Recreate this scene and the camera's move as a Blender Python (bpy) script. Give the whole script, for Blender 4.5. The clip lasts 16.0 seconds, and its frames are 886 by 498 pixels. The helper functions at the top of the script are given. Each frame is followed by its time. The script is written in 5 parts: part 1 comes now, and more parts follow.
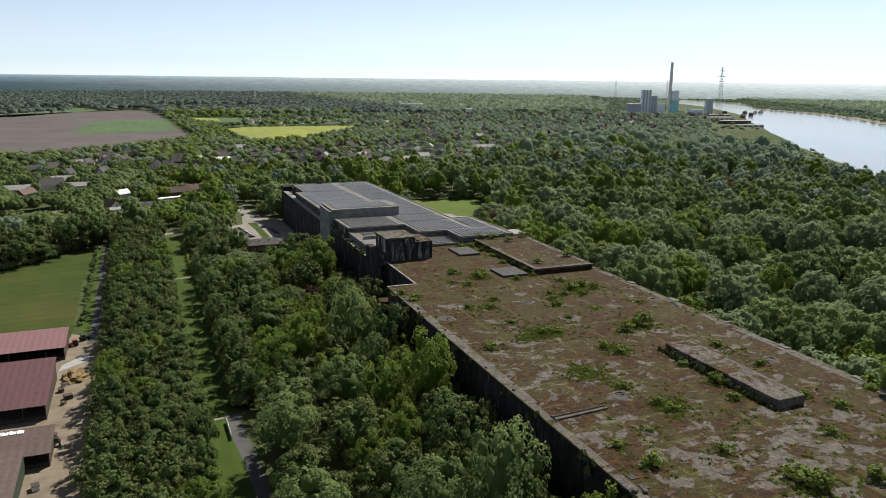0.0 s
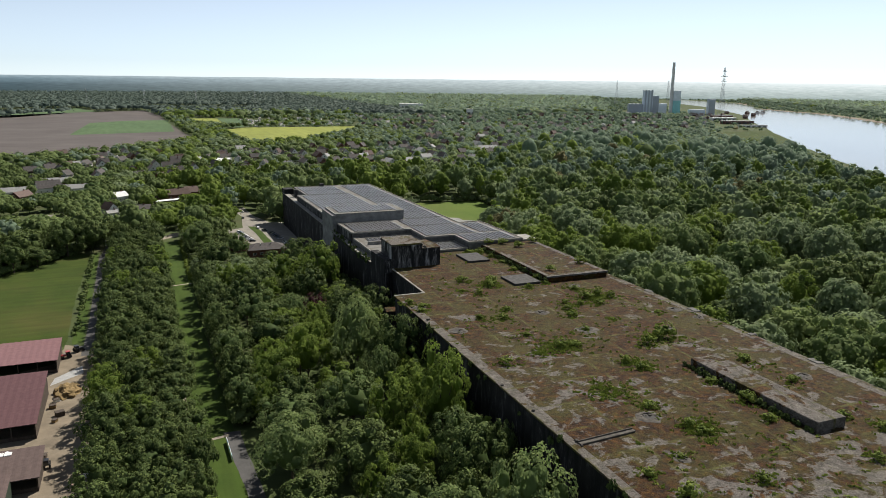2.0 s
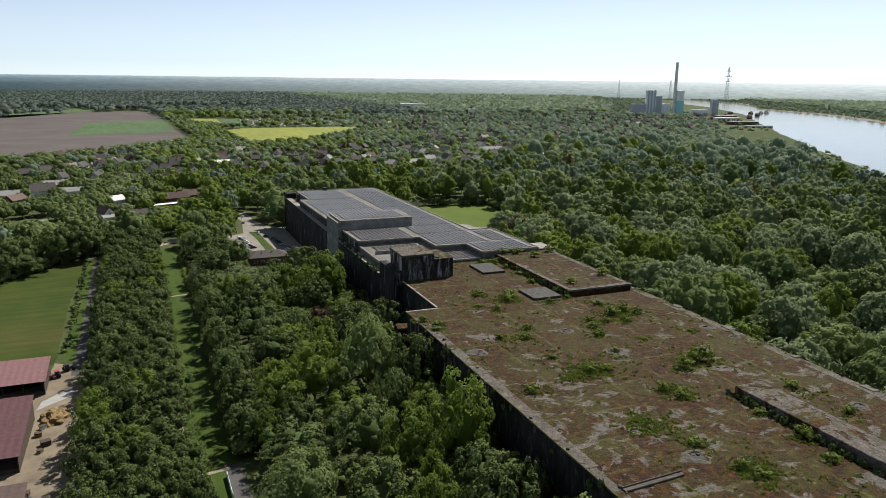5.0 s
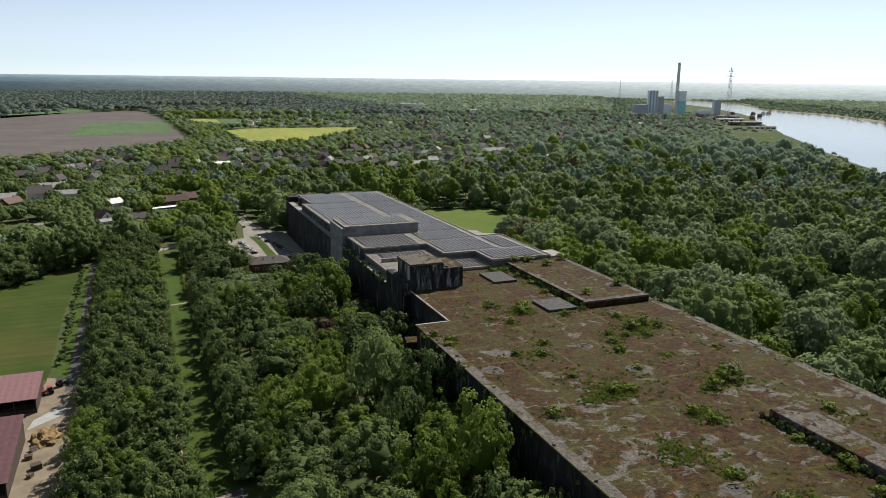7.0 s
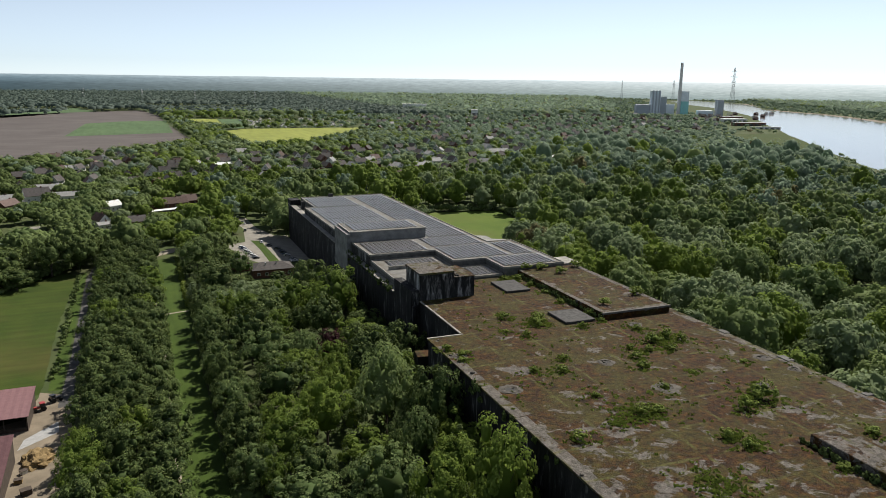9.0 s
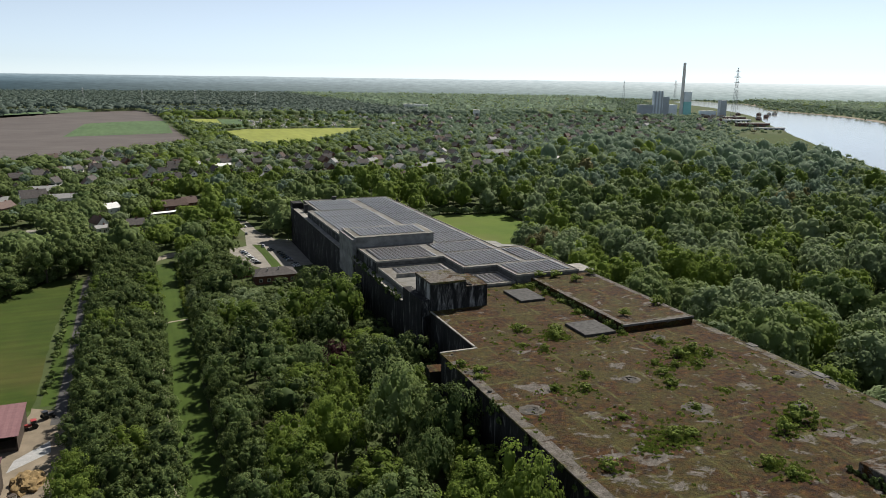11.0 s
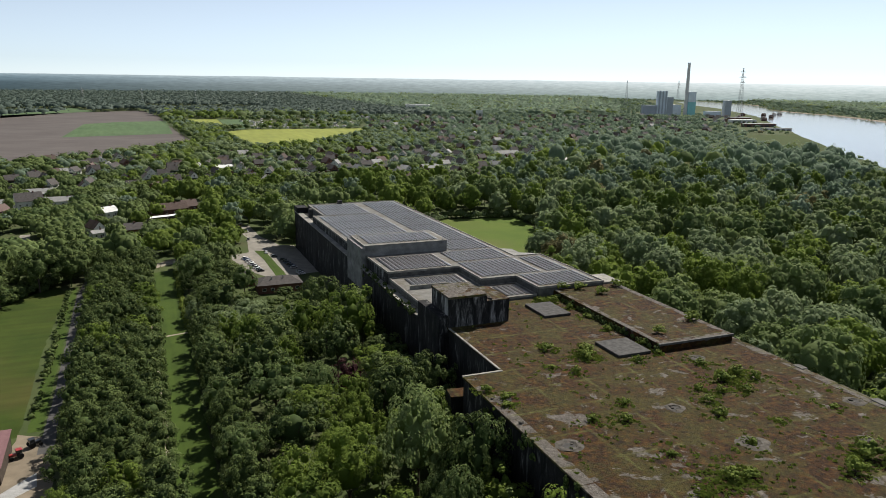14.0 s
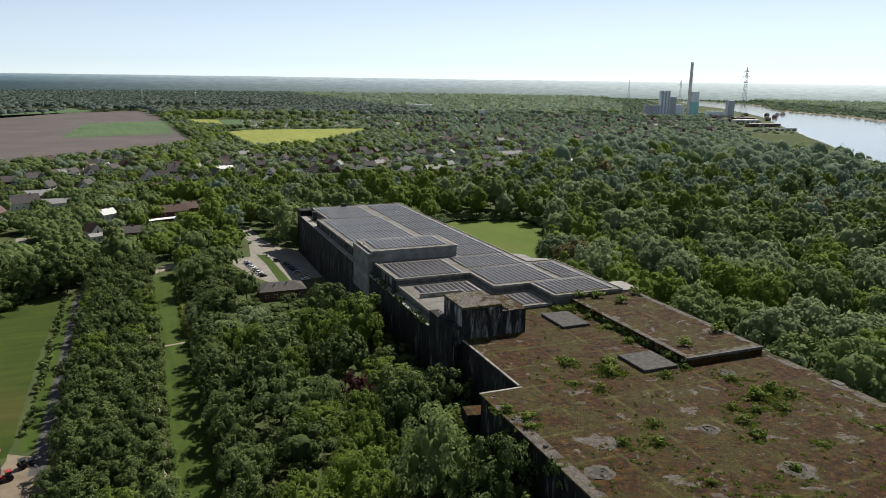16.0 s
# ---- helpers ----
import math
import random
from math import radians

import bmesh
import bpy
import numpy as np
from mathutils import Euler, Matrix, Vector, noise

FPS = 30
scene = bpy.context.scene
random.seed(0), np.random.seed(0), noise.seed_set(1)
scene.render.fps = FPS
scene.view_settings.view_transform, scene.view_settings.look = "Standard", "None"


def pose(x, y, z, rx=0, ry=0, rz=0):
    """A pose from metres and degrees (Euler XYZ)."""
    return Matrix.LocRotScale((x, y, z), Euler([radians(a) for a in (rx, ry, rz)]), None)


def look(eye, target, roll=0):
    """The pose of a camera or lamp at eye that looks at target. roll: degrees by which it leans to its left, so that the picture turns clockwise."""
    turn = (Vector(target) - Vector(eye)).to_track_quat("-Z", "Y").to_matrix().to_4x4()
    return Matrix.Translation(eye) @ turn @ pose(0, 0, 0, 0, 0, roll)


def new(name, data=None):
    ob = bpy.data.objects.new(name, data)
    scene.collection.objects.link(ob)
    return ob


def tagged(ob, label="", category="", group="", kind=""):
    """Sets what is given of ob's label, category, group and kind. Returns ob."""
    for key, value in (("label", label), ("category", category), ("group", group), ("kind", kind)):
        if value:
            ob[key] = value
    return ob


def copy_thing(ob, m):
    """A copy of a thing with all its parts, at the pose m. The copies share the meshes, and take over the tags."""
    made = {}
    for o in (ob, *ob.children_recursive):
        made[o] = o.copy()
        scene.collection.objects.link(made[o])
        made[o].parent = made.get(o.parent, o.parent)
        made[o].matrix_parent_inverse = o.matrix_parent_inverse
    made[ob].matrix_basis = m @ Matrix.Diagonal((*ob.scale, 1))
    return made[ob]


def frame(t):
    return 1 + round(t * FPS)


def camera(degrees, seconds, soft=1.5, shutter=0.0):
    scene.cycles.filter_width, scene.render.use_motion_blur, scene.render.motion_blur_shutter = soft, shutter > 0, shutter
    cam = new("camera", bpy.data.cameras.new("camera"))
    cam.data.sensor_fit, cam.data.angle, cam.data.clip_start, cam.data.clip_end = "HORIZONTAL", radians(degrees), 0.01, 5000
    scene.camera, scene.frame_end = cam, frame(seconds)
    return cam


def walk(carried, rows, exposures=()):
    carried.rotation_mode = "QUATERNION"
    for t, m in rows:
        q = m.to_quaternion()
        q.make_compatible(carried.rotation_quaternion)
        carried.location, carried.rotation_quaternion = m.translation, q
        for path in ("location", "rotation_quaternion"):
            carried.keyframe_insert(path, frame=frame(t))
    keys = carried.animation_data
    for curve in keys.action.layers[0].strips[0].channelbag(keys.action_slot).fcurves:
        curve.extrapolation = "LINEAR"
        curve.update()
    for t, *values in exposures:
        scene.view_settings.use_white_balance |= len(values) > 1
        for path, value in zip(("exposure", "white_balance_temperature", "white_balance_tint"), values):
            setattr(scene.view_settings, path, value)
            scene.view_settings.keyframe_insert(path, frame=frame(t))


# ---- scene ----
cam = camera(61.7, 16.0, 0.8)
# seconds, x, y, z, yaw, pitch, roll
ROWS = [
    (0.0, -88.28, -274.64, 108.31, -22.179, -13.011, 0.676),
    (1.5, -87.34, -264.58, 108.11, -22.206, -12.988, 0.654),
    (3.5, -85.89, -251.07, 108.12, -22.218, -13.002, 0.663),
    (7.0, -83.98, -227.73, 109.00, -22.273, -13.013, 0.715),
    (9.0, -83.00, -214.21, 109.27, -22.275, -13.027, 0.772),
    (12.5, -81.24, -190.02, 108.77, -22.274, -13.015, 0.818),
    (14.5, -80.23, -176.34, 108.35, -22.252, -13.010, 0.828),
    (16.0, -79.58, -166.24, 107.98, -22.234, -13.017, 0.816),
]
walk(cam, [(t, pose(x, y, z, 90 + pitch, 0, yaw) @ pose(0, 0, 0, 0, 0, roll)) for t, x, y, z, yaw, pitch, roll in ROWS], [(0.0, 0.57), (16.0, 0.51)])

# ---- daylight ----
TO_SUN = Vector((0.68, 0.52, 1.0)).normalized()
world = bpy.data.worlds.new("sky")
scene.world = world
world.use_nodes = True
sky = world.node_tree.nodes.new("ShaderNodeTexSky")
sky.sky_type, sky.sun_disc = "NISHITA", False
sky.sun_elevation = math.asin(TO_SUN.z)
sky.sun_rotation = math.atan2(TO_SUN.x, TO_SUN.y)
sky.air_density, sky.dust_density, sky.ozone_density = 0.6, 0.0, 2.0
background = world.node_tree.nodes["Background"]
background.inputs["Strength"].default_value = 0.077
veil = world.node_tree.nodes.new("ShaderNodeHueSaturation")
veil.inputs["Saturation"].default_value = 0.38
cool = world.node_tree.nodes.new("ShaderNodeMix")
cool.data_type, cool.blend_type = "RGBA", "MULTIPLY"
cool.inputs[0].default_value, cool.inputs[7].default_value = 1.0, (0.90, 0.99, 1.07, 1)
world.node_tree.links.new(sky.outputs[0], veil.inputs["Color"])
world.node_tree.links.new(veil.outputs[0], cool.inputs[6])
world.node_tree.links.new(cool.outputs[2], background.inputs["Color"])
sun = new("sun", bpy.data.lights.new("sun", "SUN"))
sun.data.energy, sun.data.angle, sun.data.color = 4.9, radians(0.53), (1.0, 0.94, 0.84)
sun.matrix_world = look((0, 0, 900), Vector((0, 0, 900)) - TO_SUN)


# ---- materials ----
class Mat:
    """A node material; small helpers that chain nodes."""

    def __init__(self, name, rough=0.8, metal=0.0, spec=0.3):
        self.m = bpy.data.materials.new(name)
        self.m.use_nodes = True
        self.n, self.l = self.m.node_tree.nodes, self.m.node_tree.links
        self.bsdf = self.n["Principled BSDF"]
        self.bsdf.inputs["Roughness"].default_value = rough
        self.bsdf.inputs["Metallic"].default_value = metal
        self.bsdf.inputs["Specular IOR Level"].default_value = spec
        self.out = self.n["Material Output"]
        self.at = self.n.new("ShaderNodeNewGeometry").outputs["Position"]

    def link(self, a, b):
        if hasattr(a, "is_linked"):
            self.l.new(a, b)
        else:
            b.default_value = a

    def scaled(self, s):
        node = self.n.new("ShaderNodeMapping")
        node.inputs["Scale"].default_value = s
        self.l.new(self.at, node.inputs["Vector"])
        return node.outputs[0]

    def noise(self, scale, detail=4.0, rough=0.6, vec=None, warp=0.0):
        node = self.n.new("ShaderNodeTexNoise")
        node.inputs["Scale"].default_value, node.inputs["Detail"].default_value = scale, detail
        node.inputs["Roughness"].default_value, node.inputs["Distortion"].default_value = rough, warp
        self.l.new(vec or self.at, node.inputs["Vector"])
        return node.outputs["Fac"]

    def ramp(self, fac, *stops):
        node = self.n.new("ShaderNodeValToRGB")
        e = node.color_ramp.elements
        for i, (p, c) in enumerate(stops):
            el = e[i] if i < 2 else e.new(p)
            el.position, el.color = p, (*(c if isinstance(c, tuple) else (c, c, c)), 1)
        self.l.new(fac, node.inputs["Fac"])
        return node.outputs["Color"]

    def mix(self, fac, a, b, mode="MIX"):
        node = self.n.new("ShaderNodeMix")
        node.data_type, node.blend_type = "RGBA", mode
        for v, s in ((fac, node.inputs[0]), (a, node.inputs[6]), (b, node.inputs[7])):
            if isinstance(v, tuple):
                v = (*v, 1)
            self.link(v, s)
        return node.outputs[2]

    def random(self):
        return self.n.new("ShaderNodeObjectInfo").outputs["Random"]

    def island(self):
        return self.n.new("ShaderNodeNewGeometry").outputs["Random Per Island"]

    def attribute(self, name):
        node = self.n.new("ShaderNodeAttribute")
        node.attribute_name = name
        return node.outputs["Fac"]

    def bump(self, fac, strength=0.4, distance=0.1):
        node = self.n.new("ShaderNodeBump")
        node.inputs["Strength"].default_value, node.inputs["Distance"].default_value = strength, distance
        self.l.new(fac, node.inputs["Height"])
        self.l.new(node.outputs[0], self.bsdf.inputs["Normal"])
        return self

    def colour(self, c):
        self.link((*c, 1) if isinstance(c, tuple) else c, self.bsdf.inputs["Base Color"])
        return self


def worn(name, base, vary=0.35, scale=0.6, rough=0.8, spec=0.3, metal=0.0, bump=0.2, fine=6.0):
    """A plain surface with stains at one scale and grain at another."""
    k = Mat(name, rough, metal, spec)
    dark = tuple(v * (1 - vary) for v in base)
    light = tuple(min(1.0, v * (1 + vary * 0.6)) for v in base)
    c = k.ramp(k.noise(scale, 5), (0.3, dark), (0.7, light))
    c = k.mix(0.35, c, k.ramp(k.noise(fine, 3), (0.3, 0.35), (0.7, 0.65)), "OVERLAY")
    k.colour(c)
    if bump:
        k.bump(k.noise(fine, 4), bump, 0.05)
    return k.m


def leaf_material(name, dark, light, young, through_leaf=0.24):
    """Leaves: a tone for each tree, a lighter or darker shade for each spray, light through the blades."""
    k = Mat(name, 0.7, 0.0, 0.07)
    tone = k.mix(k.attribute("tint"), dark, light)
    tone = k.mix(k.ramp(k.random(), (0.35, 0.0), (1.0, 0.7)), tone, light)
    # only outer sprays take the third, lightest tone; the inner mass never does
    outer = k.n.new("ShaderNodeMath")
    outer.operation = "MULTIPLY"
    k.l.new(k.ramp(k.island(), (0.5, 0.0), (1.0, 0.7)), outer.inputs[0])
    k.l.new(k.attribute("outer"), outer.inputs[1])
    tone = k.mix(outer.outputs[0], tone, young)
    tone = k.mix(0.5, tone, k.ramp(k.noise(0.35, 3), (0.3, 0.4), (0.7, 0.62)), "OVERLAY")
    k.colour(tone)
    trans = k.n.new("ShaderNodeBsdfTranslucent")
    k.l.new(tone, trans.inputs["Color"])
    both = k.n.new("ShaderNodeMixShader")
    both.inputs[0].default_value = through_leaf
    k.l.new(k.bsdf.outputs[0], both.inputs[1])
    k.l.new(trans.outputs[0], both.inputs[2])
    k.l.new(both.outputs[0], k.out.inputs["Surface"])
    return k.m


LEAF = {
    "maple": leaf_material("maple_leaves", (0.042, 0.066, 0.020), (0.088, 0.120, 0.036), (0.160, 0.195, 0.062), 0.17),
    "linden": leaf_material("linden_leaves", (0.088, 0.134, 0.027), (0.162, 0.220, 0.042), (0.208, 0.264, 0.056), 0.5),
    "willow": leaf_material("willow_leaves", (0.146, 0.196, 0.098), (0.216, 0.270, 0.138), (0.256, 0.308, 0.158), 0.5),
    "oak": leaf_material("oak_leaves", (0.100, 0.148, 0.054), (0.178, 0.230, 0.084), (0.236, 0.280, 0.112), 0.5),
    # next two: haze of the distance put into paler, bluer leaf colours
    "pine": leaf_material("hazed_pine_needles", (0.060, 0.086, 0.072), (0.095, 0.124, 0.102), (0.120, 0.150, 0.122)),
    "poplar": leaf_material("hazed_far_leaves", (0.146, 0.200, 0.138), (0.205, 0.270, 0.185), (0.242, 0.310, 0.214), 0.54),
    "alder": leaf_material("brownish_leaves", (0.090, 0.088, 0.040), (0.150, 0.138, 0.058), (0.190, 0.172, 0.074), 0.36),
    "copper": leaf_material("copper_leaves", (0.040, 0.016, 0.020), (0.055, 0.022, 0.024), (0.075, 0.034, 0.032)),
    "shrub": leaf_material("shrub_leaves", (0.092, 0.128, 0.024), (0.155, 0.200, 0.038), (0.215, 0.255, 0.058)),
}
BARK = worn("bark", (0.075, 0.058, 0.042), 0.4, 1.5)


def moss_roof(name="mossy_concrete", bareness=0.0):
    k = Mat(name, 0.92, 0.0, 0.2)
    low = k.noise(0.035, 4, 0.6)
    cover = k.noise(0.19, 12, 0.68, k.scaled((0.85, 1.05, 1.0)), 0.5)
    moss = k.ramp(k.noise(0.5, 6, 0.7), (0.36, (0.0080, 0.0034, 0.0009)), (0.5, (0.033, 0.0128, 0.0021)), (0.66, (0.084, 0.038, 0.0066)))
    moss = k.mix(k.ramp(k.noise(0.085, 8, 0.75), (0.44, 0.0), (0.58, 0.76)), moss, k.ramp(k.noise(1.1, 6, 0.7), (0.3, (0.020, 0.019, 0.003)), (0.7, (0.066, 0.062, 0.012))))
    stone = k.ramp(k.noise(0.9, 6), (0.25, (0.055, 0.049, 0.043)), (0.75, (0.165, 0.150, 0.134)))
    both = k.n.new("ShaderNodeMath")
    both.operation = "MULTIPLY_ADD"
    both.inputs[1].default_value = 0.4
    k.l.new(low, both.inputs[0])
    k.l.new(cover, both.inputs[2])
    sep = k.n.new("ShaderNodeSeparateXYZ")
    k.l.new(k.at, sep.inputs[0])
    along = k.n.new("ShaderNodeMapRange")
    along.inputs["From Min"].default_value, along.inputs["From Max"].default_value = -190.0, -35.0
    along.inputs["To Min"].default_value, along.inputs["To Max"].default_value = 0.042, -0.045
    k.l.new(sep.outputs[1], along.inputs["Value"])
    worn_more = k.n.new("ShaderNodeMath")
    k.l.new(both.outputs[0], worn_more.inputs[0])
    k.l.new(along.outputs[0], worn_more.inputs[1])
    both = worn_more
    bare = k.ramp(both.outputs[0], (0.755 - bareness, 0.0), (0.785 - bareness, 0.9))
    c = k.mix(bare, moss, stone)
    # joints of the roof where grass has taken hold
    wander = k.noise(0.35, 2)
    for axis, pitch in ((0, 16.2), (1, 13.4)):
        shift = k.n.new("ShaderNodeMath")
        shift.operation = "MULTIPLY_ADD"
        shift.inputs[1].default_value = 1.2
        k.l.new(wander, shift.inputs[0])
        k.l.new(sep.outputs[axis], shift.inputs[2])
        fold = k.n.new("ShaderNodeMath")
        fold.operation = "PINGPONG"
        fold.inputs[1].default_value = pitch / 2
        k.l.new(shift.outputs[0], fold.inputs[0])
        line = k.ramp(fold.outputs[0], (0.2, 0.9), (0.7, 0.0))
        gap = k.mix(1.0, line, k.ramp(k.noise(0.16, 3), (0.42, 0.0), (0.6, 1.0)), "MULTIPLY")
        c = k.mix(gap, c, (0.070, 0.068, 0.018))
    c = k.mix(0.55, c, k.ramp(k.noise(0.55, 7, 0.75, None, 0.6), (0.38, 0.22), (0.63, 0.74)), "OVERLAY")
    c = k.mix(0.75, c, k.ramp(k.noise(2.4, 8, 0.78), (0.33, 0.15), (0.68, 0.8)), "OVERLAY")
    k.colour(c)
    k.bump(k.noise(1.6, 7, 0.7), 1.0, 0.4)
    return k.m


def stained_wall(name="stained_concrete", s=0.0):
    k = Mat(name, 0.9, 0.0, 0.2)
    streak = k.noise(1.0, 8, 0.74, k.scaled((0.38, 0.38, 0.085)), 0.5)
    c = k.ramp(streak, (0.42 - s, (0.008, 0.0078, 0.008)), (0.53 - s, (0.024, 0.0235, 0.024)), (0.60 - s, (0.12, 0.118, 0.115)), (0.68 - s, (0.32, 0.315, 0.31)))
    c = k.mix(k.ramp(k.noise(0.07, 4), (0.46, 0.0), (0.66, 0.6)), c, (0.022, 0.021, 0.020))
    k.colour(c)
    k.bump(k.noise(1.5, 5), 0.5, 0.2)
    return k.m


MOSS = moss_roof()
MOSS_THIN = moss_roof("thin_moss_concrete", 0.10)
MOSS_BARE = moss_roof("bare_roof_edge", 0.16)
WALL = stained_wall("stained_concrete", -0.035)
TOWER_WALL = stained_wall("streaked_tower_concrete", 0.05)
STEP_STAINED = stained_wall("streaked_step_concrete", 0.03)
PALE = worn("pale_concrete", (0.23, 0.22, 0.195), 0.5, 0.4, 0.85)
GREY = worn("grey_concrete", (0.19, 0.187, 0.178), 0.45, 0.3, 0.88)
def dirty_roof():
    k = Mat("roof_membrane", 0.85, 0.0, 0.25)
    c = k.ramp(k.noise(0.3, 6, 0.65), (0.3, (0.092, 0.088, 0.080)), (0.7, (0.172, 0.168, 0.156)))
    c = k.mix(k.ramp(k.noise(0.12, 6, 0.7), (0.48, 0.0), (0.66, 0.85)), c, (0.070, 0.056, 0.032))
    k.colour(c)
    k.bump(k.noise(4.0, 4), 0.3, 0.05)
    return k.m


MEMBRANE = dirty_roof()
STEP = worn("dark_step_concrete", (0.100, 0.097, 0.090), 0.5, 0.5, 0.88)
HATCH = worn("weathered_slab", (0.048, 0.046, 0.044), 0.6, 0.7, 0.85)
PANEL = worn("panel_glass", (0.013, 0.014, 0.019), 0.2, 0.5, 0.3, 0.4, 0.0, 0.0)
ALU = worn("aluminium", (0.55, 0.56, 0.57), 0.15, 1.0, 0.45, 0.5, 0.6, 0.0)


def field(name, a, b, scale, rows=None, third=None):
    k = Mat(name, 0.95, 0.0, 0.15)
    c = k.ramp(k.noise(scale, 6, 0.6), (0.3, a), (0.7, b))
    if third:
        c = k.mix(k.ramp(k.noise(scale * 0.3, 4), (0.5, 0.0), (0.68, 0.8)), c, third)
    if rows:
        c = k.mix(0.35, c, k.ramp(k.noise(1.0, 3, 0.5, k.scaled(rows)), (0.35, 0.35), (0.65, 0.65)), "OVERLAY")
    k.colour(c)
    k.bump(k.noise(2.0, 4), 0.5, 0.1)
    return k.m


GROUND = field("undergrowth", (0.034, 0.050, 0.016), (0.064, 0.082, 0.028), 0.05, None, (0.066, 0.064, 0.032))
GRASS = field("mown_grass", (0.030, 0.054, 0.008), (0.044, 0.070, 0.011), 0.12, (0.4, 0.02, 1))
MEADOW = field("meadow_grass", (0.024, 0.042, 0.005), (0.041, 0.058, 0.008), 0.06, (0.03, 0.25, 1), (0.058, 0.057, 0.014))
PLOUGHED = field("ploughed_soil", (0.074, 0.064, 0.061), (0.104, 0.091, 0.086), 0.008, (0.02, 0.15, 1))
CROP = field("young_crop", (0.055, 0.094, 0.042), (0.076, 0.116, 0.052), 0.01, (0.15, 0.02, 1))
RAPE = field("flowering_crop", (0.165, 0.185, 0.040), (0.205, 0.225, 0.050), 0.012, (0.1, 0.02, 1))
CLEARING = field("clearing_grass", (0.056, 0.092, 0.013), (0.080, 0.116, 0.018), 0.04, None, (0.095, 0.105, 0.03))
PALE_STRIP = worn("pale_strip_surface", (0.29, 0.29, 0.285), 0.2, 0.8, 0.7)
ASPHALT = worn("asphalt", (0.066, 0.064, 0.062), 0.3, 0.2, 0.9)
GRAVEL = worn("gravel_path", (0.24, 0.21, 0.165), 0.25, 0.3, 0.95)
SAND = worn("sandy_yard", (0.175, 0.144, 0.105), 0.35, 0.12, 0.95)
PAVING = worn("concrete_paving", (0.20, 0.185, 0.16), 0.25, 0.2, 0.9)


def water():
    k = Mat("river_water", 0.12, 0.0, 0.5)
    k.colour(k.ramp(k.noise(0.004, 4), (0.3, (0.16, 0.155, 0.14)), (0.7, (0.20, 0.195, 0.18))))
    k.bump(k.noise(0.35, 4, 0.6, k.scaled((1, 0.6, 1))), 0.25, 0.25)
    return k.m


WATER = water()


# ---- mesh helpers ----
def part(name, bm, material, parent=None, label=""):
    """A bmesh as one mesh object, under a thing, under a part, or on its own."""
    me = bpy.data.meshes.new(name)
    bm.to_mesh(me)
    bm.free()
    me.materials.append(material)
    ob = new(name, me)
    ob.parent = parent
    return tagged(ob, label)


def thing(name, label, category, at=(0, 0, 0), turn=0.0, group="", kind=""):
    ob = new(name)
    ob.matrix_basis = pose(*at, 0, 0, turn)
    return tagged(ob, label, category, group, kind)


def box(bm, x0, x1, y0, y1, z0, z1, bevel=0.0):
    v = [bm.verts.new((x, y, z)) for z in (z0, z1) for x, y in ((x0, y0), (x1, y0), (x1, y1), (x0, y1))]
    f = [bm.faces.new([v[i] for i in q]) for q in ((3, 2, 1, 0), (4, 5, 6, 7), (0, 1, 5, 4), (1, 2, 6, 5), (2, 3, 7, 6), (3, 0, 4, 7))]
    if bevel:
        es = list({e for q in f for e in q.edges})
        bmesh.ops.bevel(bm, geom=es, offset=bevel, segments=1, affect="EDGES")
    return bm


def boxed(*a, **k):
    return box(bmesh.new(), *a, **k)


def prism(poly, z0, z1, slope=0.0, y0=0.0, foot=0.0):
    """A solid over a plan polygon (anticlockwise); slope: fall of the top for each metre past y0, foot: that of its underside."""
    bm = bmesh.new()
    lo = [bm.verts.new((x, y, z0 - foot * (y - y0))) for x, y in poly]
    hi = [bm.verts.new((x, y, z1 - slope * (y - y0))) for x, y in poly]
    bm.faces.new(lo[::-1])
    bm.faces.new(hi)
    n = len(poly)
    for i in range(n):
        bm.faces.new((lo[i], lo[(i + 1) % n], hi[(i + 1) % n], hi[i]))
    return bm


def tube(bm, a, b, r0, r1, n=8):
    a, b = Vector(a), Vector(b)
    q = (b - a).to_track_quat("Z", "Y")
    ring = [[bm.verts.new(p + q @ Vector((r * math.cos(6.2832 * i / n), r * math.sin(6.2832 * i / n), 0))) for i in range(n)] for p, r in ((a, r0), (b, r1))]
    for i in range(n):
        bm.faces.new((ring[0][i], ring[0][(i + 1) % n], ring[1][(i + 1) % n], ring[1][i]))
    bm.faces.new(ring[0][::-1])
    bm.faces.new(ring[1])
    return bm


def sheet(name, poly, z, material, label, category, wobble=0.0):
    """A flat piece of ground over a plan polygon; wobble roughens its border."""
    pts = []
    n = len(poly)
    for i in range(n):
        a, b = Vector(poly[i]), Vector(poly[(i + 1) % n])
        steps = max(1, int((b - a).length / (wobble * 5))) if wobble else 1
        for j in range(steps):
            p = a.lerp(b, j / steps)
            pts.append(p + wobble * noise.noise_vector((p.x * 0.15 / wobble, p.y * 0.15 / wobble, 3)).to_2d() if wobble else p)
    bm = bmesh.new()
    f = bm.faces.new([bm.verts.new((p.x, p.y, z)) for p in pts])
    if f.normal.z < 0 or f.calc_area() and sum((pts[i].x * pts[(i + 1) % len(pts)].y - pts[(i + 1) % len(pts)].x * pts[i].y) for i in range(len(pts))) < 0:
        f.normal_flip()
    bmesh.ops.triangulate(bm, faces=bm.faces[:])
    return tagged(part(name, bm, material), label, category, kind="structure")


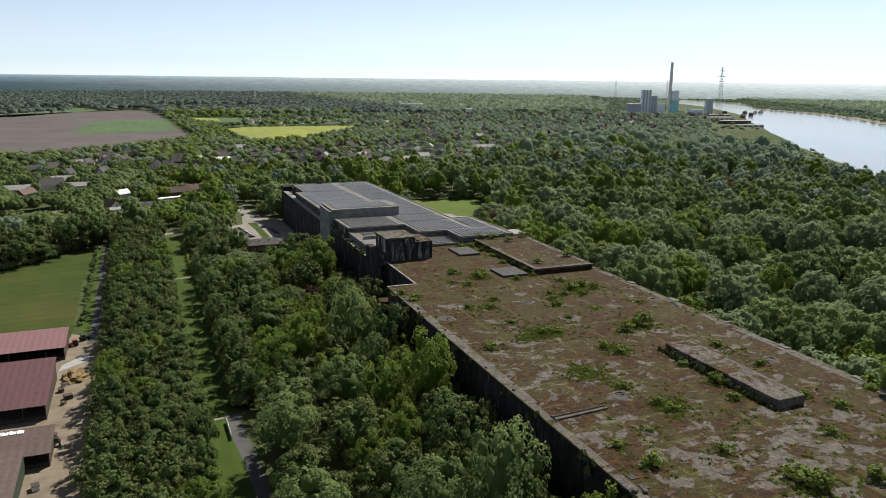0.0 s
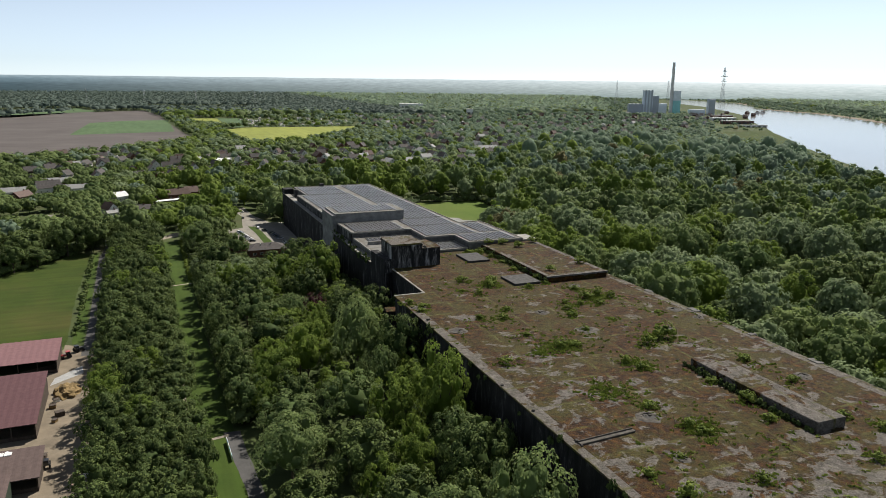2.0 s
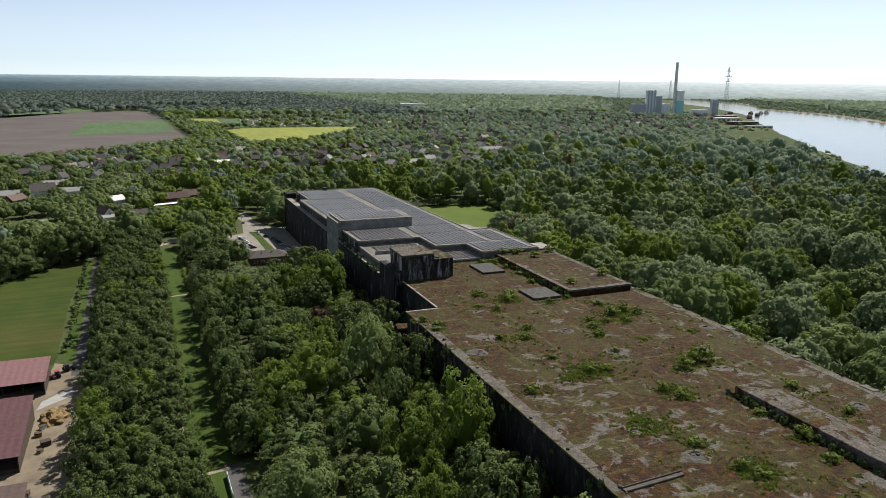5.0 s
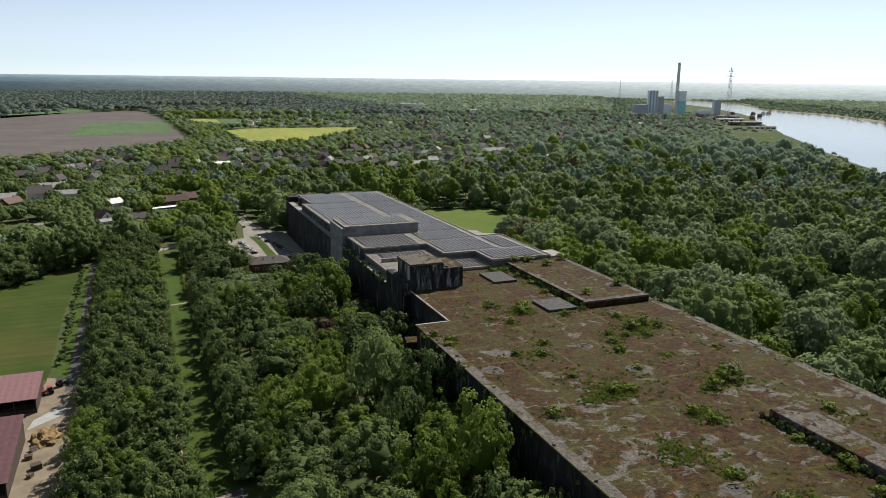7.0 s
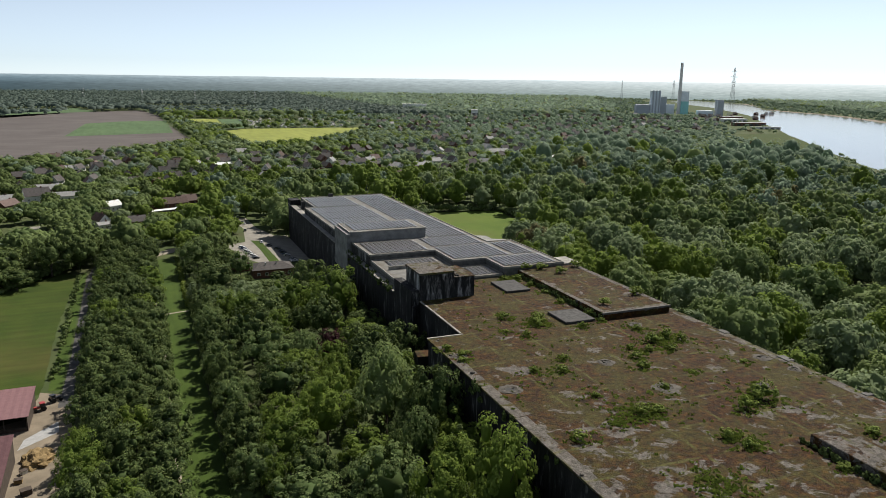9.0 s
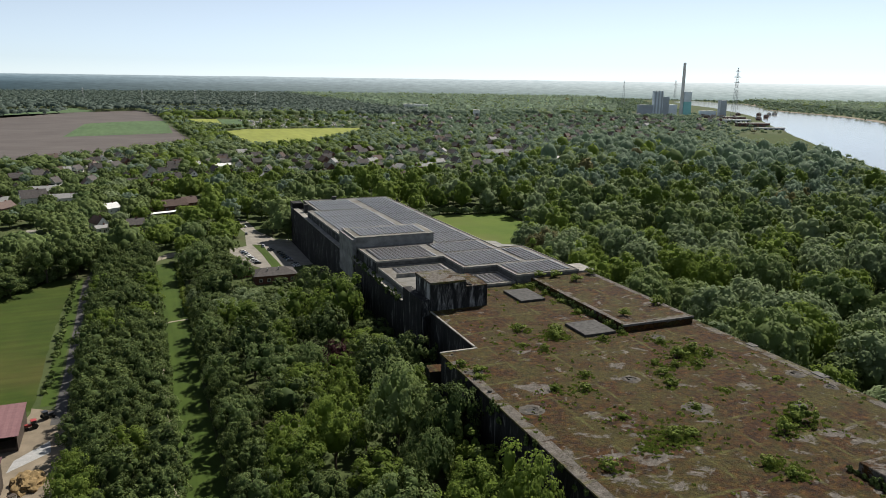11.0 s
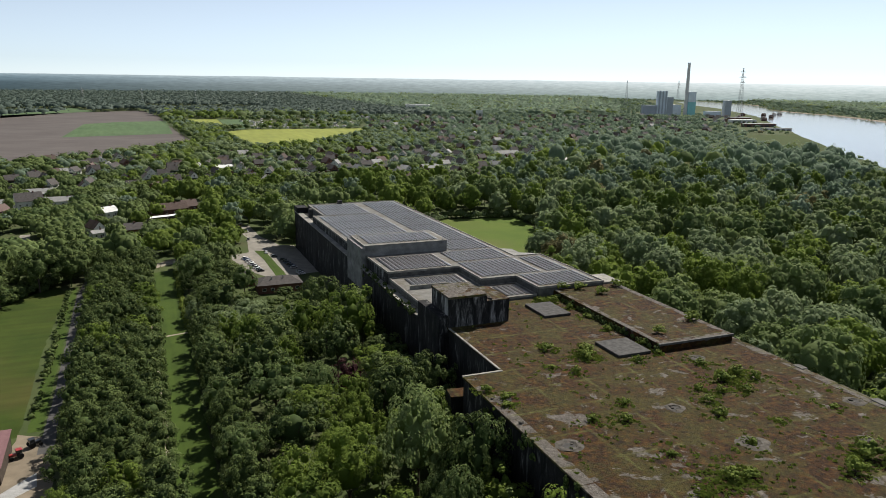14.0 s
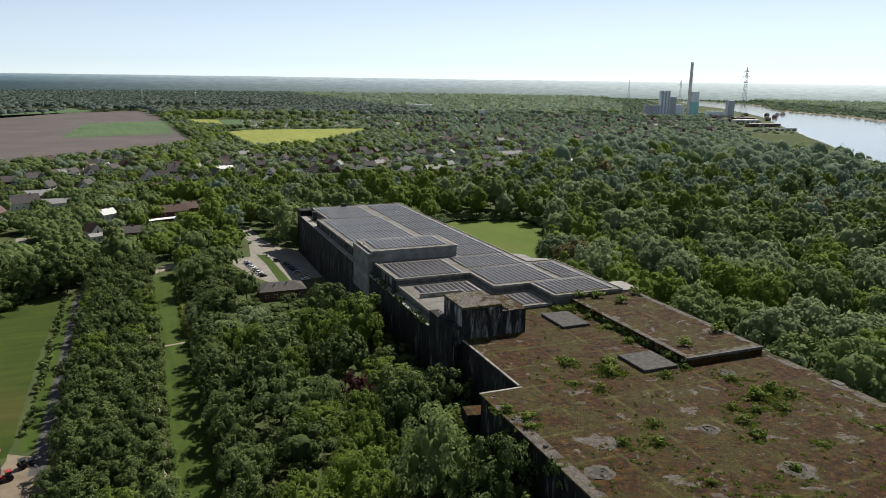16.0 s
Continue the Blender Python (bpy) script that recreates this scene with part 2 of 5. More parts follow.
def quads_mesh(name, verts, faces, material, tint=None, outer=None):
    """A mesh of many four-sided faces from arrays."""
    me = bpy.data.meshes.new(name)
    me.vertices.add(len(verts))
    me.vertices.foreach_set("co", np.ascontiguousarray(verts, np.float32).ravel())
    me.loops.add(faces.size)
    me.loops.foreach_set("vertex_index", np.ascontiguousarray(faces, np.int32).ravel())
    me.polygons.add(len(faces))
    me.polygons.foreach_set("loop_start", np.arange(0, faces.size, 4, dtype=np.int32))
    if tint is not None:
        me.attributes.new("tint", "FLOAT", "FACE").data.foreach_set("value", np.ascontiguousarray(tint, np.float32))
    if outer is not None:
        me.attributes.new("outer", "FLOAT", "FACE").data.foreach_set("value", np.ascontiguousarray(outer, np.float32))
    me.polygons.foreach_set("use_smooth", np.ones(len(faces), bool))
    me.update(calc_edges=True)
    me.materials.append(material)
    return me


# ---- ground ----
FAR = 4850
sheet("ground", [(-FAR, -1500), (FAR, -1500), (FAR, FAR), (-FAR, FAR)], 0.0, GROUND, "dark green undergrowth and rough ground between the trees", "ground")
LEFT_BANK = [(300, -260), (440, 60), (560, 190), (660, 287), (732, 383), (816, 484), (870, 553), (945, 665), (1030, 770), (1110, 870), (1190, 975), (1320, 1130), (1440, 1290), (1660, 1545), (1800, 1725), (1940, 1950), (2160, 2300), (2300, 2620), (2560, 3060)]
RIVER = LEFT_BANK + [(2790, 3190), (2745, 2890), (2690, 2690), (2500, 2400), (2230, 2080), (2150, 1870), (2120, 1720), (2015, 1515), (1868, 1285), (1724, 1090), (1420, 640), (1150, 100), (900, -300)]
sheet("water", RIVER, 0.10, WATER, "wide pale river glittering under a bright sky", "river", 6.0)
sheet("beach", [(2230, 2080), (2150, 1870), (2120, 1720), (2015, 1515), (1868, 1285), (1724, 1090), (1420, 640), (1450, 620), (1758, 1070), (1900, 1265), (2050, 1500), (2158, 1710), (2185, 1860), (2260, 2070)], 0.2, SAND, "pale sandy beach along the far river bank", "beach", 5.0)
sheet("sand_spit", [(2690, 2690), (2600, 2540), (2560, 2500), (2660, 2540), (2760, 2680)], 0.2, SAND, "pale sand spit on the far river bank", "beach", 5.0)
sheet("riverside_meadow", [(1100, 1030), (1205, 1020), (1270, 1075), (1170, 948), (1090, 840), (1010, 742), (925, 638), (880, 622), (872, 672), (920, 760), (965, 850), (1000, 930)], 0.06, MEADOW, "light green meadow on the river bank", "meadow", 4.0)
sheet("ploughed_field", [(-900, 815), (-215, 822), (-150, 872), (-95, 940), (-30, 1000), (6, 1060), (-10, 1290), (-19, 1500), (-30, 1900), (-68, 2239), (-254, 2117), (-378, 1870), (-900, 1900)], 0.25, PLOUGHED, "bare brown ploughed field with faint furrows", "field", 3.0)
sheet("crop_field", [(-203, 1240), (-22, 1290), (-19, 1690), (-120, 1670), (-188, 1600)], 0.45, CROP, "green field of young crop amid ploughed soil", "field")
sheet("flowering_field", [(60, 1300), (75, 950), (190, 1020), (330, 1215), (362, 1375), (120, 1378)], 0.25, RAPE, "yellow flowering field beside the village", "field", 2.0)
sheet("yellow_strip", [(15, 1760), (30, 1500), (92, 1470), (101, 1745)], 0.25, RAPE, "narrow pale yellow field strip", "field")
sheet("fallow_strip", [(103, 1745), (94, 1420), (125, 1400), (160, 1735)], 0.35, CROP, "dull green fallow strip", "field")
sheet("far_pasture", [(-60, 2270), (200, 2150), (330, 2240), (280, 2480), (-80, 2600)], 0.50, MEADOW, "far light green pasture", "field")
sheet("far_pasture", [(-420, 1960), (-190, 2180), (-260, 2420), (-520, 2200)], 0.50, CROP, "far light green pasture", "field")
sheet("meadow", [(-330, -20), (-121, 60), (-122, 130), (-121, 175), (-120, 225), (-126, 238), (-145, 215), (-166, 192), (-260, 190), (-330, 200)], 0.03, MEADOW, "sunlit mown green meadow beside the lane", "meadow", 0.8)
sheet("verge", [(-119, 62), (-114.8, 62), (-115.3, 235), (-120, 225)], 0.035, GRASS, "rough grass verge between meadow and lane", "verge", 0.4)
sheet("road", [(-114.6, 46), (-110.4, 46), (-110.8, 84), (-111.8, 215), (-108, 262), (-111, 266), (-114.8, 217), (-113.9, 84)], 0.05, ASPHALT, "narrow grey asphalt lane beside the trees", "road", 0.3)
sheet("farmyard", [(-175, -110), (-106.5, -110), (-107, -20), (-109, 30), (-111, 52), (-114, 58), (-121, 62), (-124, 40), (-140, 34), (-175, 20)], 0.04, SAND, "dusty sand and gravel farmyard", "yard", 0.8)
sheet("yard_slab", [(-123, 18), (-122, 25), (-113.5, 35), (-112.6, 27)], 0.07, PALE_STRIP, "pale concrete paving strip in the farmyard", "paving")
sheet("lawn_strip", [(-81, -110), (-66, -110), (-66.5, -40), (-67, 70), (-66, 140), (-66.5, 254), (-82, 250), (-81.8, 150), (-80, 60)], 0.03, GRASS, "mown grass strip between two rows of trees", "lawn", 0.5)
sheet("footpath", [(-80.6, -110), (-79.3, -110), (-78.6, 20), (-78.6, 62), (-80.4, 138), (-82.2, 245), (-83.2, 245), (-81.7, 138), (-79.8, 62), (-79.9, 20)], 0.06, GRAVEL, "narrow pale gravel footpath along the grass", "path")
sheet("cross_path", [(-82, 139), (-60, 144), (-60, 142.5), (-82, 137.5)], 0.07, GRAVEL, "pale gravel path across the grass strip", "path")
sheet("cross_path", [(-81, -45.5), (-68, -43), (-68, -41.5), (-81, -44)], 0.07, GRAVEL, "pale gravel path across the grass strip", "path")
sheet("museum_road", [(-69.6, -40), (-64.6, -40.5), (-64.4, -55), (-63.2, -76), (-62.4, -112), (-66.4, -112), (-67.4, -76), (-69, -55)], 0.06, ASPHALT, "grey asphalt turning place by the grass strip", "road", 0.2)
sheet("gravel_track", [(-86.7, 252), (-76, 262), (-66, 270), (-64, 280), (-68, 281), (-78, 270), (-90, 262)], 0.06, GRAVEL, "pale gravel track between the trees", "path", 0.4)
sheet("car_park", [(-33, 279), (-34, 268), (-27, 236), (-16, 213), (-3, 222), (8.5, 224), (8.5, 296), (0, 300), (-8, 330), (-10, 372), (-21, 372), (-17, 330), (-22, 285)], 0.05, PAVING, "pale paved car park along the bunker wall", "car park", 0.5)
sheet("car_park_island", [(-18, 288), (-12, 286), (-9.5, 222), (-13, 214), (-15.5, 222), (-16, 262)], 0.10, GRASS, "grass island between the parking rows", "lawn", 0.3)
sheet("forest_meadow", [(90, 150), (126, 175), (150, 232), (190, 300), (195, 340), (140, 350), (112, 338), (84, 300), (80, 180)], 0.04, CLEARING, "bright green clearing behind the bunker", "meadow", 1.5)
sheet("village_road", [(-220, 345), (-162, 337), (-142, 315), (-111, 290), (-104, 268), (-99, 270), (-106, 295), (-140, 321), (-150, 345), (-154, 385), (-160, 385), (-158, 350), (-220, 352)], 0.05, PAVING, "pale village road curving past the trees", "road", 0.4)
sheet("village_lawn", [(-108, 300), (-80, 300), (-82, 350), (-110, 352)], 0.04, GRASS, "garden lawn beside a house", "lawn", 0.5)

# ---- bunker ----
R = 26.0
bunker = thing("bunker", "vast ruined concrete bunker with a mossy flat roof", "bunker", kind="structure")
hall = [(0, -230), (97, -230), (97, 61), (12, 61), (12, 1), (0, 0)]
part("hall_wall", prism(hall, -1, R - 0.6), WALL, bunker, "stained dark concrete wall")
part("hall_roof", prism([(-0.4, -230.5), (97.4, -230.5), (97.4, 61), (11.8, 61), (11.8, 0.9), (-0.4, -0.1)], R - 0.6, R), MOSS, bunker, "cracked concrete roof grown with brown moss")
far_plan = [(9, 40), (12, 40), (12, 61.02), (88, 61.02), (88, 113), (75, 113), (75, 289), (8.5, 289)]
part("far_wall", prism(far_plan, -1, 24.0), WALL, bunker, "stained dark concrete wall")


def level(name, poly, z, slope, mat, label, side, cap=0.35):
    """A roof level with a pale raised rim."""
    part(name + "_wall", prism(poly, 23.5, z - 0.25, slope, 61), side, bunker, "dark grey concrete step wall")
    part(name, prism(poly, z - 0.25, z, slope, 61, slope), mat, bunker, label)
    bm = bmesh.new()
    n = len(poly)
    for i in range(n):
        (ax, ay), (bx, by) = poly[i], poly[(i + 1) % n]
        if abs(ax - bx) + abs(ay - by) < 0.5:
            continue
        za, zb = z - slope * (ay - 61), z - slope * (by - 61)
        lo = Vector((min(ax, bx), min(ay, by), 0)) - Vector((0.18, 0.18, 0))
        hi = Vector((max(ax, bx), max(ay, by), 0)) + Vector((0.18, 0.18, 0))
        before = len(bm.verts)
        box(bm, lo.x, hi.x, lo.y, hi.y, -0.5, cap)
        bm.verts.ensure_lookup_table()
        for v in bm.verts[before:]:
            v.co.z += z - slope * (v.co.y - 61)
    part("roof_rim", bm, PALE, bunker, "pale concrete parapet rim")


SL = 0.011
part("ledge", boxed(8.2, 11.8, 62, 288.5, 24.0, 24.35), PALE, bunker, "pale concrete ledge along the wall")
level("low_roof", [(11.5, 62), (58, 62), (58, 80), (42.6, 80), (42.6, 103), (11.5, 103)], 27.0, 0.0, MEMBRANE, "grey roof membrane between parapets", STEP)
level("main_roof", [(58.4, 61.3), (87.8, 61.3), (87.8, 112.8), (74.8, 112.8), (74.8, 288.6), (17, 288.6), (17, 246), (11, 246), (11, 103.4), (43, 103.4), (43, 80.4), (58.4, 80.4)], 30.0, SL, MEMBRANE, "light grey flat roof under solar panels", STEP)
for y0, y1 in ((104, 134), (158.4, 245.6)):
    part("side_face", prism([(10.84, y0), (10.99, y0), (10.99, y1), (10.84, y1)], 24.35, 29.4, SL, 61), STEP_STAINED, bunker, "stained concrete side of the upper roof")
raised = [(10, 134.5), (50, 134.5), (50, 158), (10, 158)]
part("roof_block", prism(raised, 22.0, 34.0), GREY, bunker, "raised grey concrete block")
part("block_rim", boxed(9.8, 50.2, 134.2, 158.2, 34.0, 34.35), PALE, bunker, "pale concrete coping")
part("block_roof", boxed(10.6, 49.4, 135, 157.4, 34.0, 34.4), MEMBRANE, bunker)
# the tower at the step between the two roofs
bm = prism([(12, 40), (26, 40), (26, 56), (12, 56)], 20, 36.0)
part("tower", bm, TOWER_WALL, bunker, "black-stained concrete tower block")
part("tower_cap", prism([(11.7, 39.7), (25.6, 39.7), (26.4, 42.5), (25.7, 45), (26.8, 48.5), (26.0, 51), (26.6, 56.3), (11.7, 56.3)], 36.0, 36.75), MOSS_BARE, bunker, "mossy cracked tower roof")
part("tower_shoulder", prism([(26, 40.1), (34.6, 40.1), (35.2, 48), (34, 57), (26, 56)], 20, 33.9), TOWER_WALL, bunker, "broken lower shoulder of the tower")
part("shoulder_cap", prism([(26.0, 40.05), (34.7, 40.05), (35.3, 48), (34.1, 57), (26.0, 56)], 33.9, 34.2), MOSS_THIN, bunker, "broken mossy top of the tower shoulder")
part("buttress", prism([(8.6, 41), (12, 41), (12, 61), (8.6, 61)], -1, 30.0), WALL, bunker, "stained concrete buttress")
part("broken_ledge", prism([(-3, 2), (3, 1), (4, 7), (-2, 8)], -1, 19.0), WALL, bunker, "broken lower buttress with moss on top")
# raised slabs and covers on the mossy roof
part("roof_slab", boxed(65, 94.2, -3.3, 64, R, 28.5, bevel=0.15), MOSS, bunker, "raised concrete roof slab grown with moss")
part("roof_slab", boxed(58.6, 67.9, -143.6, -98.5, R, 28.6, bevel=0.15), MOSS_THIN, bunker, "long narrow raised concrete slab")
part("shaft_cover", boxed(50, 62, -3.4, 9.6, R, 26.9, bevel=0.1), HATCH, bunker, "square dark grey shaft cover")
part("shaft_cover", boxed(48, 58.6, 38, 53, R, 26.9, bevel=0.1), HATCH, bunker, "square dark grey shaft cover")
for x0, x1, y0, y1, z in ((65.1, 67.0, -2.6, 63.8, 28.5), (91.8, 94.1, -2.6, 63.8, 28.5), (65.1, 94.1, -3.2, -0.8, 28.53), (66.4, 67.8, -143.4, -98.7, 28.6), (58.7, 67.8, -143.5, -141.6, 28.63)):
    part("slab_border", boxed(x0, x1, y0, y1, z - 0.1, z + 0.05, bevel=0.02), MOSS_BARE, bunker, "bare grey edge of the raised slab")
part("ledge_moss", prism([(-2.9, 2.1), (2.9, 1.1), (3.9, 6.9), (-1.9, 7.9)], 19.0, 19.25), MOSS, bunker, "moss on the broken buttress")
part("corner_block", prism([(8.3, 279), (15, 279), (15, 289.2), (8.3, 289.2)], 23, 27.6), WALL, bunker, "stained corner block")
part("roof_stack", boxed(12.2, 14.6, 262, 265, 24, 29.4, bevel=0.1), HATCH, bunker, "small dark roof stack")
part("roof_stack", boxed(36, 39, 286, 288, 27.3, 29.6, bevel=0.1), HATCH, bunker, "small dark roof stack")
part("side_terrace", prism([(75, 113), (88, 113), (88, 119), (82, 122), (82, 130), (75, 134)], 22, 28.6), GREY, bunker, "grey stepped roof terrace")
part("wall_pier", prism([(8.2, 133.5), (10, 133.5), (10, 158), (8.2, 158)], 14, 33.4), GREY, bunker, "smooth grey concrete pier")
part("low_wall", boxed(14, 30.5, 84.5, 85.2, 27, 28.6), PALE, bunker, "low pale parapet wall")
part("side_box", boxed(88.2, 96.5, 62, 74, R - 3, 29.2, bevel=0.1), PALE, bunker, "low pale concrete roof housing")


for y0, y1 in ((-230, -172), (-171.7, -118), (-117.7, -62), (-61.7, -8)):
    part("roof_border", boxed(-0.5, 2.4 + 0.5 * math.sin(y0), y0, y1, R - 0.3, R + 0.07, bevel=0.03), MOSS_BARE, bunker, "bare grey edge of the roof slab")
    part("roof_border", boxed(93.8 + 0.4 * math.sin(y0), 97.5, y0 + 4, y1 + 4, R - 0.3, R + 0.06, bevel=0.03), MOSS_BARE, bunker, "bare grey edge of the roof slab")
part("notch_rim", boxed(11.6, 12.3, 1.2, 39.6, R - 0.2, R + 0.16, bevel=0.03), PALE, bunker, "pale concrete rim")
part("notch_rim", boxed(-0.5, 12.2, -0.5, 0.35, R - 0.2, R + 0.18, bevel=0.03), PALE, bunker, "pale concrete rim")
part("slab_rim", boxed(64.8, 94.4, -3.6, -3.0, R + 1.9, 28.62, bevel=0.04), STEP, bunker, "broken slab edge")
for i in range(6):
    z0 = R + 0.05
    s = 1.2 + 0.5 * math.sin(i * 2.3)
    part("broken_edge", boxed(95.8, 98.2 + 0.5 * math.sin(i), -30 - i * 27, -30 - i * 27 + 3 * s, z0 - 1.2, z0 + 0.25, bevel=0.15), STEP, bunker, "broken concrete roof edge")
for x, y, z, h in ((11, 150, 34.4, 8), (36, 137, 34.4, 6), (48.5, 136, 34.4, 6), (60, 250, 27.9, 5)):
    rod = thing("lightning_rod", "thin metal lightning rod on the roof", "rod", (x, y, z), group="lightning rods")
    part("rod", tube(bmesh.new(), (0, 0, -0.1), (0, 0, h), 0.07, 0.03, 6), ALU, rod)
    part("foot", boxed(-0.3, 0.3, -0.3, 0.3, -0.05, 0.15), STEP, rod)


# solar rows on the far roof
def solar_field(x0, x1, y0, y1, top, slope=SL, pitch=2.12, run=23.0):
    field = thing("solar_array", "rows of dark tilted solar panels on metal racks", "solar panels", group="solar arrays")
    n = max(1, round((y1 - y0) / run))
    seg = (y1 - y0) / n
    for j in range(n):
        a, b = y0 + j * seg, y0 + (j + 1) * seg - 1.2
        x = x0
        while x < x1 - 1.6:
            bm = bmesh.new()
            za, zb = top - slope * (a - 61), top - slope * (b - 61)
            for w0, h0, w1, h1, t in ((0.0, 0.44, 1.42, 0.14, 0.05),):
                v = [bm.verts.new(p) for p in ((x + w0, a, za + h0), (x + w1, a, za + h1), (x + w1, b, zb + h1), (x + w0, b, zb + h0))]
                u = [bm.verts.new(q.co - Vector((0, 0, t))) for q in v]
                bm.faces.new(v)
                bm.faces.new(u[::-1])
                for i in range(4):
                    bm.faces.new((u[i], u[(i + 1) % 4], v[(i + 1) % 4], v[i]))
            row = part("panel", bm, PANEL, field)
            bm = bmesh.new()
            for k in range(int((b - a) / 5) + 1):
                y = a + 0.3 + k * 4.9
                z = za + (zb - za) * (y - a) / (b - a)
                tube(bm, (x + 0.1, y, z - 0.02), (x + 0.1, y, z + 0.36), 0.04, 0.04, 4)
                tube(bm, (x + 1.32, y, z - 0.02), (x + 1.32, y, z + 0.14), 0.04, 0.04, 4)
            tube(bm, (x + 0.02, a, za + 0.39), (x + 0.02, b, zb + 0.39), 0.05, 0.05, 4)
            part("rack", bm, ALU, row)
            # pale strip added in the gap to draw a bright stripe
            bm = bmesh.new()
            v = [bm.verts.new(p) for p in ((x + 1.52, a, za + 0.06), (x + 2.02, a, za + 0.06), (x + 2.02, b, zb + 0.06), (x + 1.52, b, zb + 0.06))]
            u = [bm.verts.new(q.co - Vector((0, 0, 0.08))) for q in v]
            bm.faces.new(v)
            for i in range(4):
                bm.faces.new((u[i], u[(i + 1) % 4], v[(i + 1) % 4], v[i]))
            part("ballast_tray", bm, PALE_STRIP, row, "pale strip in the gap between the rows")
            x += pitch
    return field


solar_field(60.5, 86.5, 64, 82.5, 30.0)
solar_field(75, 86.5, 84, 111, 30.0)
solar_field(45, 73.5, 112, 132.5, 30.0)
solar_field(45, 73.5, 84, 110.5, 30.0)
solar_field(13.5, 41.5, 106, 131, 30.0)
solar_field(13, 48.5, 137, 156, 34.4, 0.0)
solar_field(52, 73.5, 134, 286, 30.0)
solar_field(14, 48, 160, 243, 30.0)
solar_field(19, 48, 246, 285, 30.0)
solar_field(17, 40.5, 86.5, 101.5, 27.0, 0.0)
solar_field(44, 56.5, 64.5, 79, 27.0, 0.0)


# ---- buildings ----
def roof_tiles(name, a, b):
    k = Mat(name, 0.85, 0.0, 0.25)
    c = k.ramp(k.noise(0.8, 5), (0.3, a), (0.7, b))
    c = k.mix(0.5, c, k.ramp(k.random(), (0.0, 0.38), (1.0, 0.62)), "OVERLAY")
    k.colour(c)
    k.bump(k.noise(1.0, 2, 0.5, k.scaled((3, 3, 8))), 0.5, 0.1)
    return k.m


TILE_RED = roof_tiles("red_tiles", (0.085, 0.060, 0.053), (0.125, 0.086, 0.075))
TILE_DARK = roof_tiles("dark_tiles", (0.045, 0.040, 0.040), (0.085, 0.076, 0.072))
TILE_BROWN = roof_tiles("brown_tiles", (0.055, 0.036, 0.031), (0.088, 0.060, 0.050))
TILE_GREY = roof_tiles("grey_sheet_roof", (0.20, 0.20, 0.20), (0.30, 0.295, 0.285))
TILE_WHITE = roof_tiles("white_sheet_roof", (0.50, 0.50, 0.50), (0.64, 0.64, 0.63))
RENDER_WHITE = worn("white_render", (0.66, 0.65, 0.62), 0.15, 0.4)
BRICK = worn("red_brick", (0.125, 0.058, 0.044), 0.3, 0.8)
GLASS = Mat("window_glass", 0.08, 0.0, 0.6).colour((0.025, 0.03, 0.035)).m
TIMBER = worn("dark_timber", (0.065, 0.05, 0.04), 0.4, 1.0)
FRAME = worn("white_frame", (0.70, 0.70, 0.68), 0.1, 2.0)


